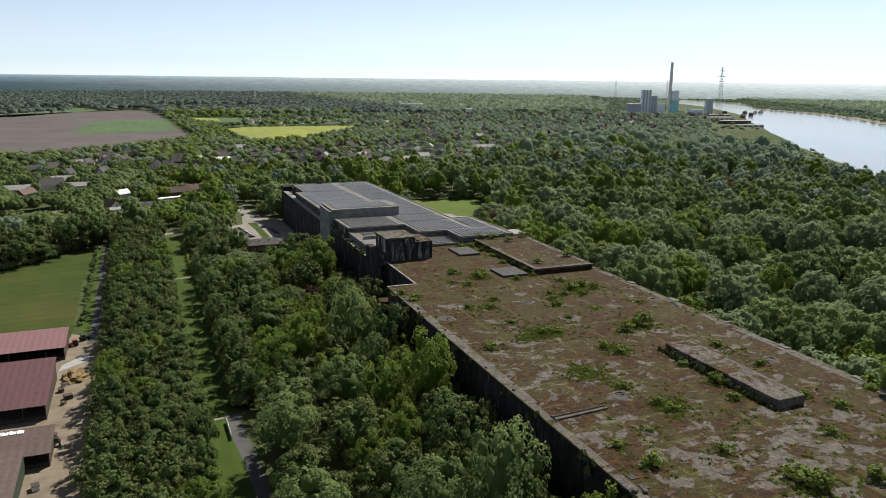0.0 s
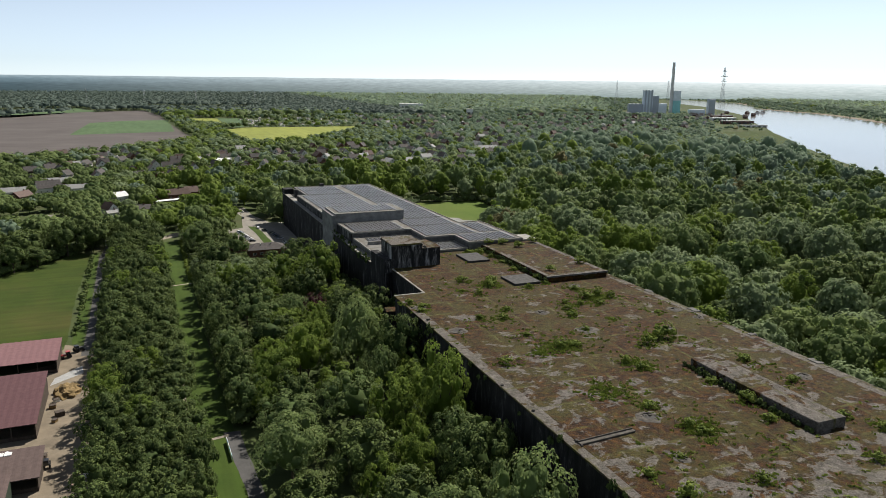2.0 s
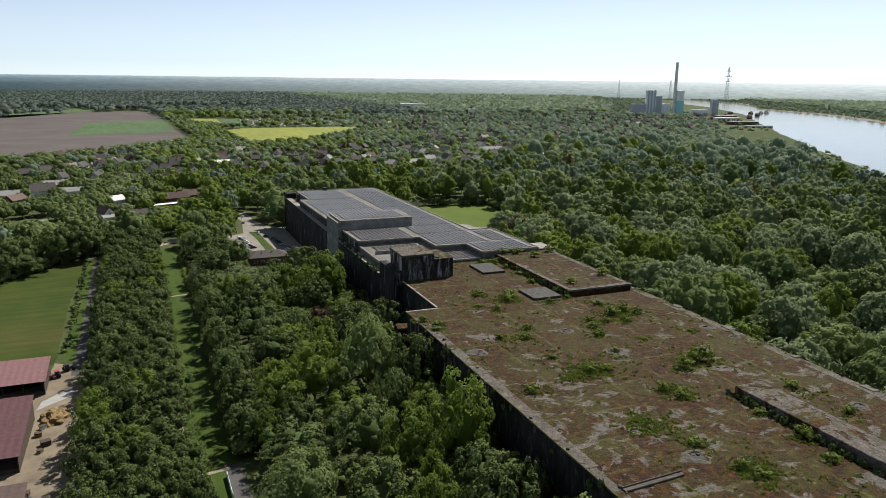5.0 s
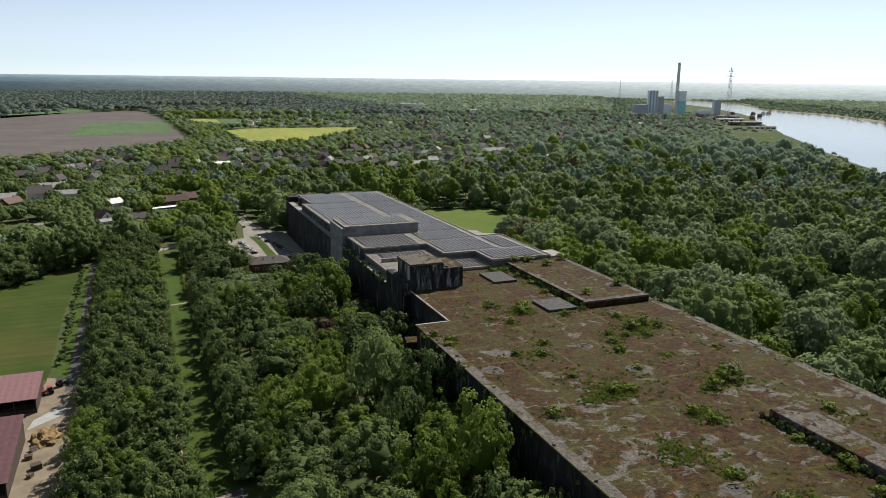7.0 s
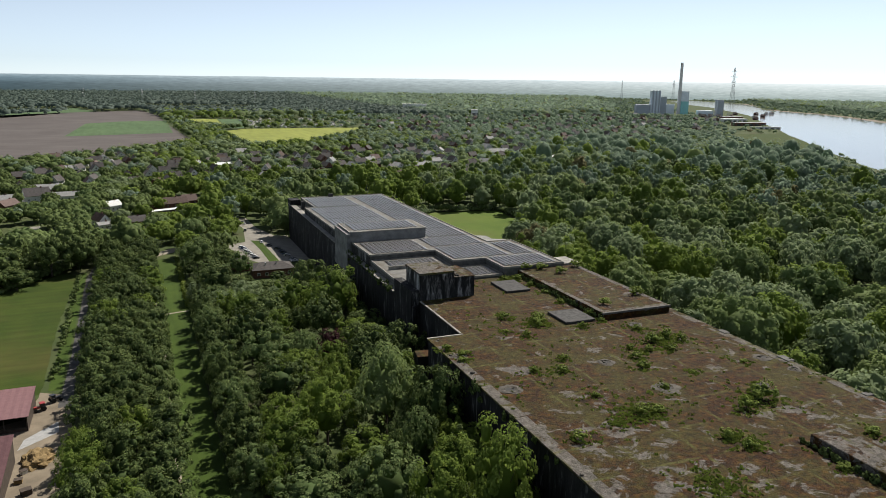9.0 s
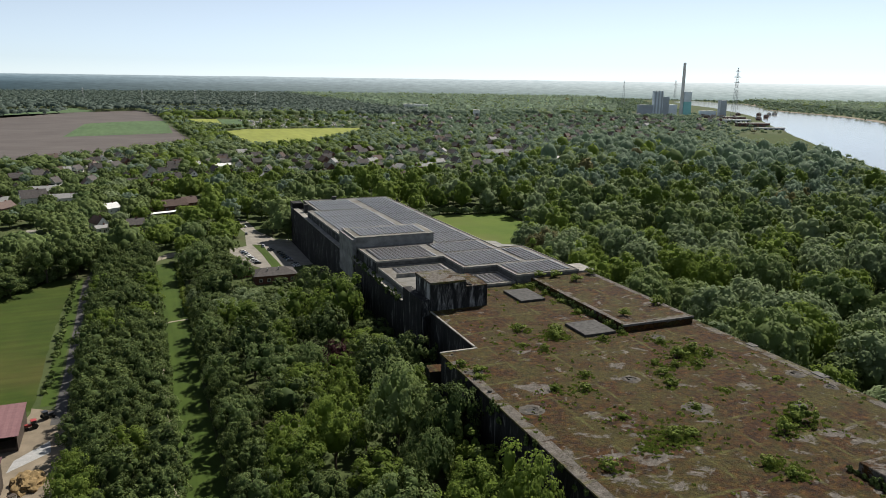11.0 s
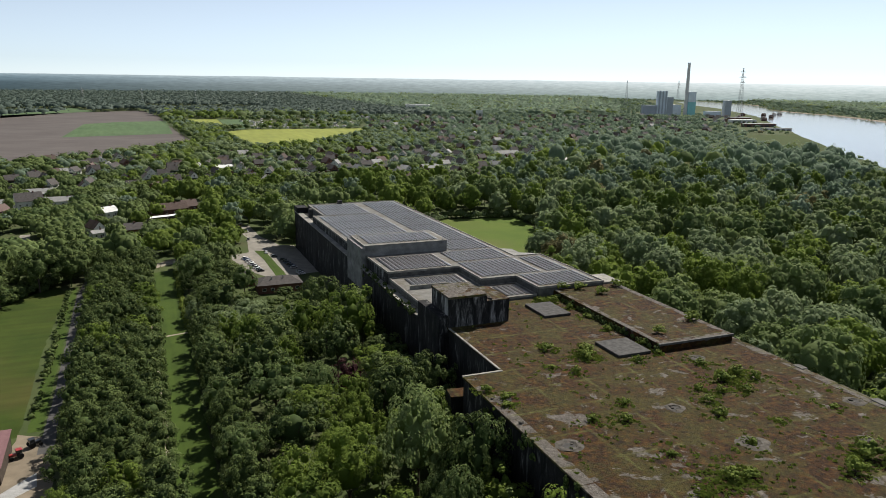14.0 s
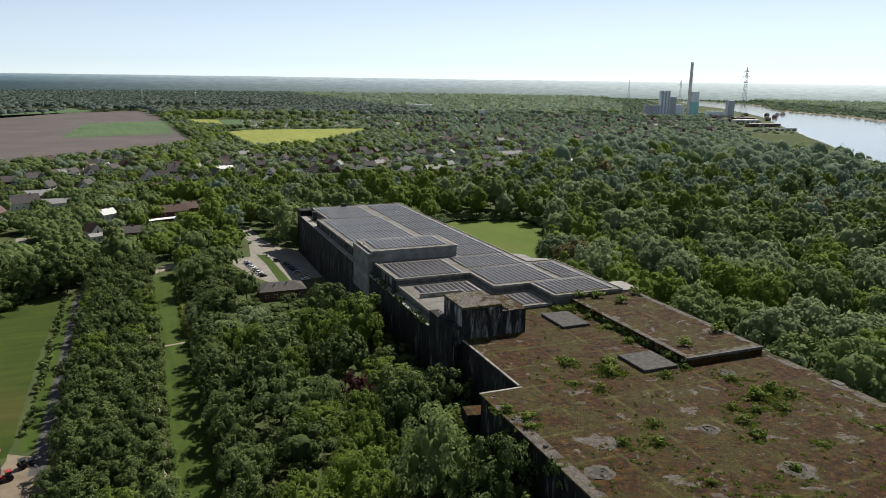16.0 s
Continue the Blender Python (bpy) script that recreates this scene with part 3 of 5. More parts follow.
def house(at, turn, w, d, h, rise, wall, roof, label, windows=3, group="", far=False):
    """A gabled house, ridge along its own x: walls, two roof slopes, chimney, door and windows."""
    ob = thing("house", label, "house", at, turn, group)
    bm = bmesh.new()
    v = [bm.verts.new(p) for p in ((-w / 2, -d / 2, -0.3), (w / 2, -d / 2, -0.3), (w / 2, d / 2, -0.3), (-w / 2, d / 2, -0.3),
                                   (-w / 2, -d / 2, h), (w / 2, -d / 2, h), (w / 2, d / 2, h), (-w / 2, d / 2, h), (-w / 2, 0, h + rise), (w / 2, 0, h + rise))]
    for q in ((0, 1, 5, 4), (2, 3, 7, 6), (1, 2, 6, 9, 5), (3, 0, 4, 8, 7), (4, 5, 9, 8), (6, 7, 8, 9), (3, 2, 1, 0)):
        bm.faces.new([v[i] for i in q])
    part("wall", bm, wall, ob)
    for s in (-1, 1):
        bm = bmesh.new()
        e, t = 0.5, 0.22
        k = rise / (d / 2)
        pts = [(-w / 2 - e, s * (d / 2 + e), h - e * k), (w / 2 + e, s * (d / 2 + e), h - e * k), (w / 2 + e, 0, h + rise), (-w / 2 - e, 0, h + rise)]
        lo = [bm.verts.new((x, y, z + 0.03)) for x, y, z in pts]
        hi = [bm.verts.new((x, y, z + 0.03 + t)) for x, y, z in pts]
        bm.faces.new(lo)
        bm.faces.new(hi[::-1])
        for i in range(4):
            bm.faces.new((lo[i], hi[i], hi[(i + 1) % 4], lo[(i + 1) % 4]))
        bmesh.ops.recalc_face_normals(bm, faces=bm.faces[:])
        part("roof", bm, roof, ob)
    part("chimney", boxed(w * 0.18, w * 0.18 + 0.9, -0.45, 0.45, h + rise - 1.2, h + rise + 1.1, bevel=0.05), BRICK, ob)
    if far:
        for s in (-1, 1):
            x, y = s * w / 2, s * d / 2
            if windows:
                part("window", boxed(min(x, x + s * 0.08), max(x, x + s * 0.08), -0.7, 0.7, h + 0.2, h + 1.7), GLASS, ob)
                part("window", boxed(min(x, x + s * 0.08), max(x, x + s * 0.08), -d * 0.32, d * 0.32, h * 0.35, h * 0.7), GLASS, ob)
                part("window", boxed(-w * 0.35, w * 0.35, min(y, y + s * 0.08), max(y, y + s * 0.08), h * 0.4, h * 0.72), GLASS, ob)
        return ob
    for s in (-1, 1):
        for i in range(windows):
            x = (i + 0.5) / windows * w - w / 2
            y = s * d / 2
            win = part("window", boxed(x - 0.65, x + 0.65, min(y, y + s * 0.06), max(y, y + s * 0.06), h * 0.5 - 0.75, h * 0.5 + 0.65), FRAME, ob)
            part("pane", boxed(x - 0.53, x + 0.53, min(y + s * 0.05, y + s * 0.08), max(y + s * 0.05, y + s * 0.08), h * 0.5 - 0.63, h * 0.5 + 0.53), GLASS, win)
        x = s * w / 2
        for y in (-d * 0.2, d * 0.2):
            win = part("window", boxed(min(x, x + s * 0.06), max(x, x + s * 0.06), y - 0.6, y + 0.6, h * 0.5 - 0.7, h * 0.5 + 0.7), FRAME, ob)
            part("pane", boxed(min(x + s * 0.05, x + s * 0.08), max(x + s * 0.05, x + s * 0.08), y - 0.48, y + 0.48, h * 0.5 - 0.58, h * 0.5 + 0.58), GLASS, win)
        win = part("window", boxed(min(x, x + s * 0.06), max(x, x + s * 0.06), -0.5, 0.5, h + 0.3, h + 1.5), FRAME, ob)
        part("pane", boxed(min(x + s * 0.05, x + s * 0.08), max(x + s * 0.05, x + s * 0.08), -0.38, 0.38, h + 0.42, h + 1.38), GLASS, win)
    part("door", boxed(w * 0.05, w * 0.05 + 1.0, -d / 2 - 0.07, -d / 2, 0, 2.05), TIMBER, ob)
    return ob


TAKEN = []


def put_house(x, y, *a, clear=9.0, **k):
    TAKEN.append((x, y, clear))
    return house((x, y, 0), *a, **k)


put_house(-168, 502, 20, 20, 12, 6.5, 6.0, RENDER_WHITE, TILE_DARK, "large white gabled farmhouse with a dark roof", 4, clear=15)
put_house(-146, 508, 5, 34, 10, 4.0, 3.2, RENDER_WHITE, TILE_GREY, "long low farm building with a grey roof", 6, clear=17)
put_house(-186, 470, 60, 18, 10, 4.0, 4.0, BRICK, TILE_RED, "brick house with a red tiled roof", 3, clear=13)
put_house(-196, 500, 12, 26, 11, 4.0, 3.5, RENDER_WHITE, TILE_GREY, "wide house with a pale grey roof", 4, clear=15)
put_house(-113, 378, -62, 13, 8.5, 4.2, 4.4, RENDER_WHITE, TILE_BROWN, "white house with a steep red-brown roof", 2, clear=11)
put_house(-111, 362, 28, 9, 6, 3.4, 1.6, RENDER_WHITE, TILE_GREY, "white lean-to with a pale grey roof", 2, clear=10)
put_house(-107, 440, 40, 12, 10, 4.6, 3.4, RENDER_WHITE, TILE_WHITE, "white house with a bright sheet metal roof", 2, clear=10)
put_house(-91, 372, 8, 16, 11, 3.0, 3.6, BRICK, TILE_DARK, "low brick bungalow with a dark roof", 3, clear=11)
put_house(-63, 440, 18, 28, 11, 4.2, 4.4, BRICK, TILE_BROWN, "long barn house with a brown roof", 4, clear=15)
put_house(-47, 452, 18, 12, 11, 4.2, 4.4, BRICK, TILE_RED, "brick barn with a pale red roof", 2, clear=10)
put_house(-68, 414, 20, 22, 6, 2.8, 0.6, TIMBER, TILE_WHITE, "low open shed with a white sheet roof", 4, clear=10)
put_house(-168, 556, 10, 30, 13, 4.0, 4.0, BRICK, TILE_GREY, "large farm hall with a grey roof", 5, clear=17)
put_house(-130, 620, 70, 14, 10, 4.0, 4.0, RENDER_WHITE, TILE_DARK, "white house with a dark roof", 3)
put_house(-72, 680, 100, 12, 10, 4.6, 4.8, RENDER_WHITE, TILE_DARK, "white gabled house with a dark roof", 3)
put_house(6, 708, 10, 22, 12, 4.2, 2.6, RENDER_WHITE, TILE_WHITE, "flat white-roofed hall among trees", 5, clear=14)
put_house(28, 716, 80, 13, 10, 4.2, 4.4, RENDER_WHITE, TILE_DARK, "white house with a dark roof", 3)
put_house(52, 738, 10, 13, 10, 4.2, 4.4, BRICK, TILE_DARK, "brick house with a dark roof", 3)
put_house(141, 712, 60, 13, 10, 4.4, 4.6, RENDER_WHITE, TILE_GREY, "white gabled house with a grey roof", 3)
put_house(152, 652, 100, 13, 10, 4.4, 5.0, RENDER_WHITE, TILE_GREY, "white gabled house with a grey roof", 3, clear=11)
put_house(203, 728, 20, 13, 11, 4.6, 5.0, RENDER_WHITE, TILE_RED, "white house with a red roof", 3, clear=11)
put_house(120, 545, 110, 14, 10, 5.0, 5.0, RENDER_WHITE, TILE_GREY, "tall white gabled house with a grey roof", 3, clear=14)
put_house(104, 548, 20, 12, 10, 4.6, 4.6, RENDER_WHITE, TILE_DARK, "white house with a dark roof", 3, clear=12)
put_house(237, 642, 10, 22, 11, 4.4, 4.0, BRICK, TILE_GREY, "wide house with a grey roof", 4, clear=13)
put_house(415, 830, 100, 16, 12, 5.0, 5.5, RENDER_WHITE, TILE_GREY, "large white gabled house with a grey roof", 3, clear=14)
put_house(404, 772, 5, 38, 11, 4.4, 4.0, RENDER_WHITE, TILE_GREY, "long house with a grey roof", 6, clear=19)
put_house(410, 710, 80, 14, 10, 4.4, 4.4, RENDER_WHITE, TILE_DARK, "white gabled house with a dark roof", 3, clear=12)
put_house(436, 668, 30, 14, 10, 4.4, 3.6, RENDER_WHITE, TILE_WHITE, "white house with a pale roof", 3, clear=12)

rng = np.random.default_rng(11)
KINDS = [house((0, -900, 0), 0, w, d, h, r, wall, roof, label, 3, "village houses", True) for w, d, h, r, wall, roof, label in (
    (13, 10, 4.6, 4.6, BRICK, TILE_DARK, "brick village house with a dark tiled roof"),
    (12, 9, 4.6, 4.8, RENDER_WHITE, TILE_DARK, "white village house with a steep dark roof"),
    (12, 9, 4.6, 4.8, RENDER_WHITE, TILE_BROWN, "white village house with a brown tiled roof"),
    (14, 10, 4.2, 4.2, RENDER_WHITE, TILE_DARK, "white village house with a dark tiled roof"),
    (12, 10, 4.6, 5.0, BRICK, TILE_RED, "brick village house with a red tiled roof"),
    (15, 11, 4.4, 4.0, RENDER_WHITE, TILE_GREY, "white village house with a grey roof"),
    (13, 9, 4.4, 4.4, BRICK, TILE_BROWN, "brick village house with a brown tiled roof"))]


def village_edge(y):
    return 250 + (y - 520) * (1.02 + 0.4 * min(1.0, max(0.0, (y - 750) / 250)))


made = 0
tries = 0
while made < 300 and tries < 6000:
    tries += 1
    y = 560 + 1200 * rng.random() ** 1.2
    x = -190 + rng.random() * (village_edge(y) + 190)
    if x < 380 and y > 880 and (x < 360 or y > 1000 and x < 400):
        continue
    if any(math.hypot(x - a, y - b) < 19 for a, b, c in TAKEN):
        continue
    TAKEN.append((x, y, 9.5))
    src = KINDS[rng.choice(7, p=(0.2, 0.26, 0.1, 0.22, 0.05, 0.1, 0.07))]
    copy_thing(src, pose(x, y, 0, 0, 0, rng.choice([15, 105, 20, 110, 60]) + rng.uniform(-8, 8)))
    made += 1
for ob in KINDS:
    x, y = -200 + 17 * KINDS.index(ob), 655 + 21 * KINDS.index(ob)
    ob.matrix_basis = pose(x, y, 0, 0, 0, 20 + 15 * KINDS.index(ob))
    TAKEN.append((x, y, 9.5))

# garden sheds of the allotments
shed = house((150, 1405, 0), 20, 6, 4, 2.3, 1.2, RENDER_WHITE, TILE_GREY, "small white garden shed with a grey roof", 0, "garden sheds", True)
TAKEN.append((150, 1405, 5))
for i in range(60):
    x, y = 140 + 260 * rng.random(), 1400 + 330 * rng.random()
    copy_thing(shed, pose(x, y, 0, 0, 0, rng.uniform(0, 90)))
    TAKEN.append((x, y, 7))


def hall(at, turn, w, d, h, roof, wall, label):
    """A long flat-roofed hall with a rim and a row of doors."""
    ob = thing("hall", label, "hall", at, turn)
    part("wall", boxed(-w / 2, w / 2, -d / 2, d / 2, -0.3, h), wall, ob)
    part("roof", boxed(-w / 2 - 0.4, w / 2 + 0.4, -d / 2 - 0.4, d / 2 + 0.4, h, h + 0.5, bevel=0.1), roof, ob)
    for i in range(5):
        x = (i + 0.5) / 5 * w - w / 2
        part("door", boxed(x - w * 0.06, x + w * 0.06, -d / 2 - 0.1, -d / 2, 0, h * 0.6), GLASS, ob)
    TAKEN.append((at[0], at[1], max(w, d) * 0.55))
    return ob


hall((752, 2085, 0), -22, 78, 26, 24, TILE_WHITE, RENDER_WHITE, "long white industrial hall beyond the village")
hall((800, 1720, 0), -22, 18, 14, 22, TILE_WHITE, RENDER_WHITE, "white tower-like block in the village")
hall((1430, 1395, 0), -15, 70, 22, 9, TILE_WHITE, RENDER_WHITE, "long pale riverside warehouse")
hall((1350, 1255, 0), -15, 80, 24, 8, TILE_GREY, BRICK, "long grey-roofed riverside warehouse")
hall((1290, 1140, 0), -15, 70, 14, 5, TILE_GREY, RENDER_WHITE, "low riverside building by the pier")
hall((1520, 1500, 0), -15, 60, 24, 9, TILE_GREY, BRICK, "riverside warehouse with a grey roof")

# ---- power station and pylons ----
STEEL = worn("pylon_steel", (0.30, 0.31, 0.32), 0.2, 0.3, 0.6, 0.4, 0.3, 0.0)
# own hues, lightened so that the base colours carry the distance haze
CLAD = worn("blue_grey_cladding", (0.72, 0.77, 0.82), 0.12, 0.05, 0.6)
CLAD_DARK = worn("dark_cladding", (0.40, 0.43, 0.47), 0.12, 0.05, 0.6)
TEAL = worn("teal_cladding", (0.30, 0.62, 0.62), 0.12, 0.05, 0.6)
CHIMNEY = worn("light_concrete", (0.66, 0.64, 0.62), 0.15, 0.05, 0.85)
station = thing("power_station", "distant power station with a tall chimney and blue-grey blocks", "power station", (1543, 1760, 0), -22)
for i in range(-9, 8):
    TAKEN.append((1543 + i * 18.5, 1760 - i * 7.5, 14))
    TAKEN.append((1533 + i * 18.5, 1735 - i * 7.5, 14))
part("chimney", tube(bmesh.new(), (0, 0, -1), (0, 0, 165.3), 6.4, 4.2, 20), CHIMNEY, station, "tall grey concrete chimney")
boiler = part("boiler_house", boxed(-92, -62, -5, 14, 0, 76), CLAD, station, "tall blue-grey boiler house")
for x in (-88.5, -78.5, -68.5):
    part("stair_tower", boxed(x, x + 4.0, -7, -5.1, 0, 77.5), CLAD_DARK, boiler, "dark vertical cladding strip")
part("bunker_bay", boxed(-61.8, -40, 2, 20, 0, 58), CLAD_DARK, station, "grey-blue side block")
part("turbine_hall", boxed(-138, -92.2, 0, 20, 0, 32), CLAD_DARK, station, "long dark turbine hall")
part("conveyor_house", boxed(-39.8, -12, 6, 20, 0, 34), CLAD, station)
flue = part("flue_house", boxed(4, 28, -10, 8, 0, 44), TEAL, station, "teal-clad flue gas block")
part("flue_top", boxed(4.5, 27.5, -9.5, 7.5, 44, 76), CLAD, flue, "pale upper storey")
part("silo", boxed(122, 142, -10, 14, 0, 50), CLAD_DARK, station, "grey coal silo")
part("pier_shed", boxed(60, 112, -6, 10, 0, 16), CLAD, station)


def pylon(at, h, turn, label, width=0.1):
    """A lattice mast: four legs, crossed braces and three arms."""
    ob = thing("pylon", label, "pylon", at, turn, "power line pylons")
    levels = 10

    def half(t):
        return h * width * (1 - t) + 0.9

    for sx, sy in ((-1, -1), (1, -1), (1, 1), (-1, 1)):
        bm = bmesh.new()
        tube(bm, (sx * half(0), sy * half(0), -0.5), (sx * half(1), sy * half(1), h), 0.0022 * h, 0.0014 * h, 4)
        part("leg", bm, STEEL, ob)
    bm = bmesh.new()
    for i in range(levels):
        a, b = i / levels, (i + 1) / levels
        for k in range(4):
            c = ((-1, -1), (1, -1), (1, 1), (-1, 1))
            (ax, ay), (bx, by) = c[k], c[(k + 1) % 4]
            tube(bm, (ax * half(a), ay * half(a), h * a), (bx * half(b), by * half(b), h * b), 0.0011 * h, 0.0011 * h, 3)
            tube(bm, (bx * half(a), by * half(a), h * a), (ax * half(b), ay * half(b), h * b), 0.0011 * h, 0.0011 * h, 3)
    part("lattice", bm, STEEL, ob)
    for t, w in ((0.72, 0.11), (0.82, 0.15), (0.92, 0.1)):
        bm = bmesh.new()
        for s in (-1, 1):
            tube(bm, (0, 0, h * t), (s * h * w, 0, h * t), 0.006 * h, 0.002 * h, 4)
            tube(bm, (0, 0, h * t + h * 0.035), (s * h * w, 0, h * t), 0.003 * h, 0.002 * h, 4)
        part("arm", bm, STEEL, ob)
    return ob


pylon((1525, 1508, 0), 148, 20, "very tall lattice river-crossing pylon", 0.045)
pylon((2244, 2658, 0), 112, 20, "tall lattice river-crossing pylon", 0.05)
for x, y, h in ((-250, 2700, 58), (-60, 2620, 58), (110, 2560, 56), (-560, 2850, 58), (1789, 2421, 108), (300, 2450, 52)):
    pylon((x, y, 0), h, 60, "steel lattice pylon over the forest", 0.05)

# ---- brick museum building, car park ----
museum = thing("museum_building", "low red brick building with a dark hipped roof", "building", (-19, 196, 0))
part("wall", boxed(-11, 11, -7, 7, -0.3, 4.6), BRICK, museum)
bm = bmesh.new()
v = [bm.verts.new(p) for p in ((-11.7, -7.7, 4.6), (11.7, -7.7, 4.6), (11.7, 7.7, 4.6), (-11.7, 7.7, 4.6), (-6, 0, 7.4), (6, 0, 7.4))]
for q in ((0, 1, 5, 4), (1, 2, 5), (2, 3, 4, 5), (3, 0, 4), (3, 2, 1, 0)):
    bm.faces.new([v[i] for i in q])
part("roof", bm, TILE_DARK, museum)
part("vent", boxed(2, 2.5, -2.5, -2, 5.8, 8.0), ALU, museum)
part("vent", boxed(-4, -3.5, -3, -2.5, 5.4, 7.6), ALU, museum)
for s in (-1, 1):
    for i in range(5):
        x = -9 + i * 4.2
        win = part("window", boxed(x, x + 1.8, s * 7.06 - 0.05, s * 7.06 + 0.05, 1.4, 2.9), FRAME, museum)
        part("pane", boxed(x + 0.12, x + 1.68, s * 7.1 - 0.04, s * 7.1 + 0.04, 1.52, 2.78), GLASS, win)
for i in range(3):
    y = -5 + i * 3.4
    win = part("window", boxed(11.0, 11.1, y, y + 1.7, 1.4, 2.9), FRAME, museum)
    part("pane", boxed(11.06, 11.14, y + 0.12, y + 1.58, 1.52, 2.78), GLASS, win)
house((-34, 214, 0), 100, 15, 9, 3.4, 3.4, BRICK, TILE_DARK, "small brick annex with a dark gabled roof", 3)

PAINTS = [worn(n, c, 0.06, 2.0, 0.3, 0.5, 0.0, 0.0) for n, c in (("white_paint", (0.75, 0.75, 0.75)), ("silver_paint", (0.45, 0.46, 0.47)), ("black_paint", (0.02, 0.02, 0.022)), ("blue_paint", (0.03, 0.06, 0.14)), ("red_paint", (0.28, 0.03, 0.03)), ("grey_paint", (0.14, 0.145, 0.15)))]
RUBBER = worn("rubber", (0.02, 0.02, 0.02), 0.2, 3.0)
NAMES = ("white", "silver", "black", "dark blue", "red", "grey")


def car(paint):
    ob = thing("car", "parked %s passenger car" % NAMES[paint], "car", (0, -900, 0), group="parked cars")
    bm = boxed(-2.15, 2.15, -0.88, 0.88, 0.28, 0.92)
    for v in bm.verts:
        if v.co.z > 0.9:
            v.co.x *= 0.96
            v.co.y *= 0.94
    bmesh.ops.bevel(bm, geom=bm.edges[:], offset=0.12, segments=2, affect="EDGES")
    part("body", bm, PAINTS[paint], ob)
    bm = boxed(-1.5, 1.0, -0.78, 0.78, 0.9, 1.42)
    for v in bm.verts:
        if v.co.z > 1.4:
            v.co.x = v.co.x * 0.72 - 0.1
            v.co.y *= 0.84
    cabin = part("cabin", bm, GLASS, ob, "dark window glass")
    part("roof", boxed(-1.12, 0.58, -0.64, 0.64, 1.41, 1.47, bevel=0.02), PAINTS[paint], cabin)
    for x in (-1.35, 1.35):
        for y in (-0.8, 0.8):
            part("wheel", tube(bmesh.new(), (x, y - 0.1, 0.32), (x, y + 0.1, 0.32), 0.32, 0.32, 12), RUBBER, ob)
    return ob


CARS = [car(i) for i in range(6)]
SPOTS = [(-26.5 + 0.55 * i, 268 - 4.1 * i, 12) for i in range(9)] + [(-5.4 + 0.5 * i, 258 - 4.2 * i, 8) for i in range(6)] + [(-12, 279, 80), (-18, 362, 60), (-14, 348, 70), (-17, 322, 75), (-9, 268, 8)]
for i, (x, y, a) in enumerate(SPOTS):
    k = (0, 3, 1, 0, 0, 5, 0, 1, 2, 2, 5, 3, 2, 3, 1, 0, 2, 0, 5, 5)[i]
    m = pose(x, y, 0.06, 0, 0, a)
    copy_thing(CARS[k], m)
for i, ob in enumerate(CARS):
    ob.matrix_basis = pose(-1.5 - i % 2 * 0.4, 221 + 3.2 * i, 0.06, 0, 0, 10) if i < 3 else pose(-25.5 + 2 * i, 330 + 9 * i, 0.06, 0, 0, 70)

# ---- farm ----
SHEET_RED = roof_tiles("red_metal_roof", (0.150, 0.078, 0.084), (0.185, 0.100, 0.104))
SHEET_WINE = roof_tiles("wine_red_metal_roof", (0.076, 0.036, 0.040), (0.102, 0.050, 0.054))
SHEET_BROWN = roof_tiles("brown_metal_roof", (0.075, 0.052, 0.048), (0.105, 0.075, 0.068))
GREEN_WALL = worn("green_boards", (0.030, 0.045, 0.030), 0.3, 0.8)


def barn(x0, x1, y0, y1, z0, z1, roof, wall, label, open_front=True):
    """A barn with a single slope that falls towards y0, posts and an open front."""
    ob = thing("barn", label, "barn", ((x0 + x1) / 2, (y0 + y1) / 2, 0))
    w, d = (x1 - x0) / 2, (y1 - y0) / 2
    bm = bmesh.new()
    n = int(2 * w / 1.1)
    lo = [[bm.verts.new((-w - 0.5 + i * (2 * w + 1) / n, y, z + (0.07 if i % 2 else 0))) for i in range(n + 1)] for y, z in ((-d - 0.6, z0), (d + 0.6, z1))]
    hi = [[bm.verts.new(v.co + Vector((0, 0, 0.14))) for v in r] for r in lo]
    for i in range(n):
        bm.faces.new((hi[0][i], hi[0][i + 1], hi[1][i + 1], hi[1][i]))
        bm.faces.new((lo[0][i + 1], lo[0][i], lo[1][i], lo[1][i + 1]))
        for r, s in ((0, 1), (1, -1)):
            q = (lo[r][i], lo[r][i + 1], hi[r][i + 1], hi[r][i])
            bm.faces.new(q if s > 0 else q[::-1])
    for i in (0, n):
        bm.faces.new((lo[0][i], hi[0][i], hi[1][i], lo[1][i]))
    bmesh.ops.recalc_face_normals(bm, faces=bm.faces[:])
    part("roof", bm, roof, ob, "ribbed metal roof")
    k = int(2 * w / 6)
    for i in range(k + 1):
        x = -w + 0.2 + i * (2 * w - 0.4) / k
        part("post", boxed(x - 0.12, x + 0.12, -d, -d + 0.24, -0.2, z0 + 0.05), TIMBER, ob)
    part("back_wall", boxed(-w, w, d - 0.2, d, -0.2, z1 - 0.1), wall, ob)
    bm = prism([(-d, 0), (d, 0), (d, z1 - 0.2), (-d, z0 - 0.1)], w - 0.2, w)
    for v in bm.verts:
        a, b, c = v.co
        v.co = (c, a, b)
    part("end_wall", bm, wall, ob)
    part("lower_wall", boxed(-w, w, -d + 0.3, -d + 0.5, -0.2, 1.2 if open_front else z0 - 0.1), wall, ob)
    TAKEN.append(((x0 + x1) / 2, (y0 + y1) / 2, 20))
    return ob


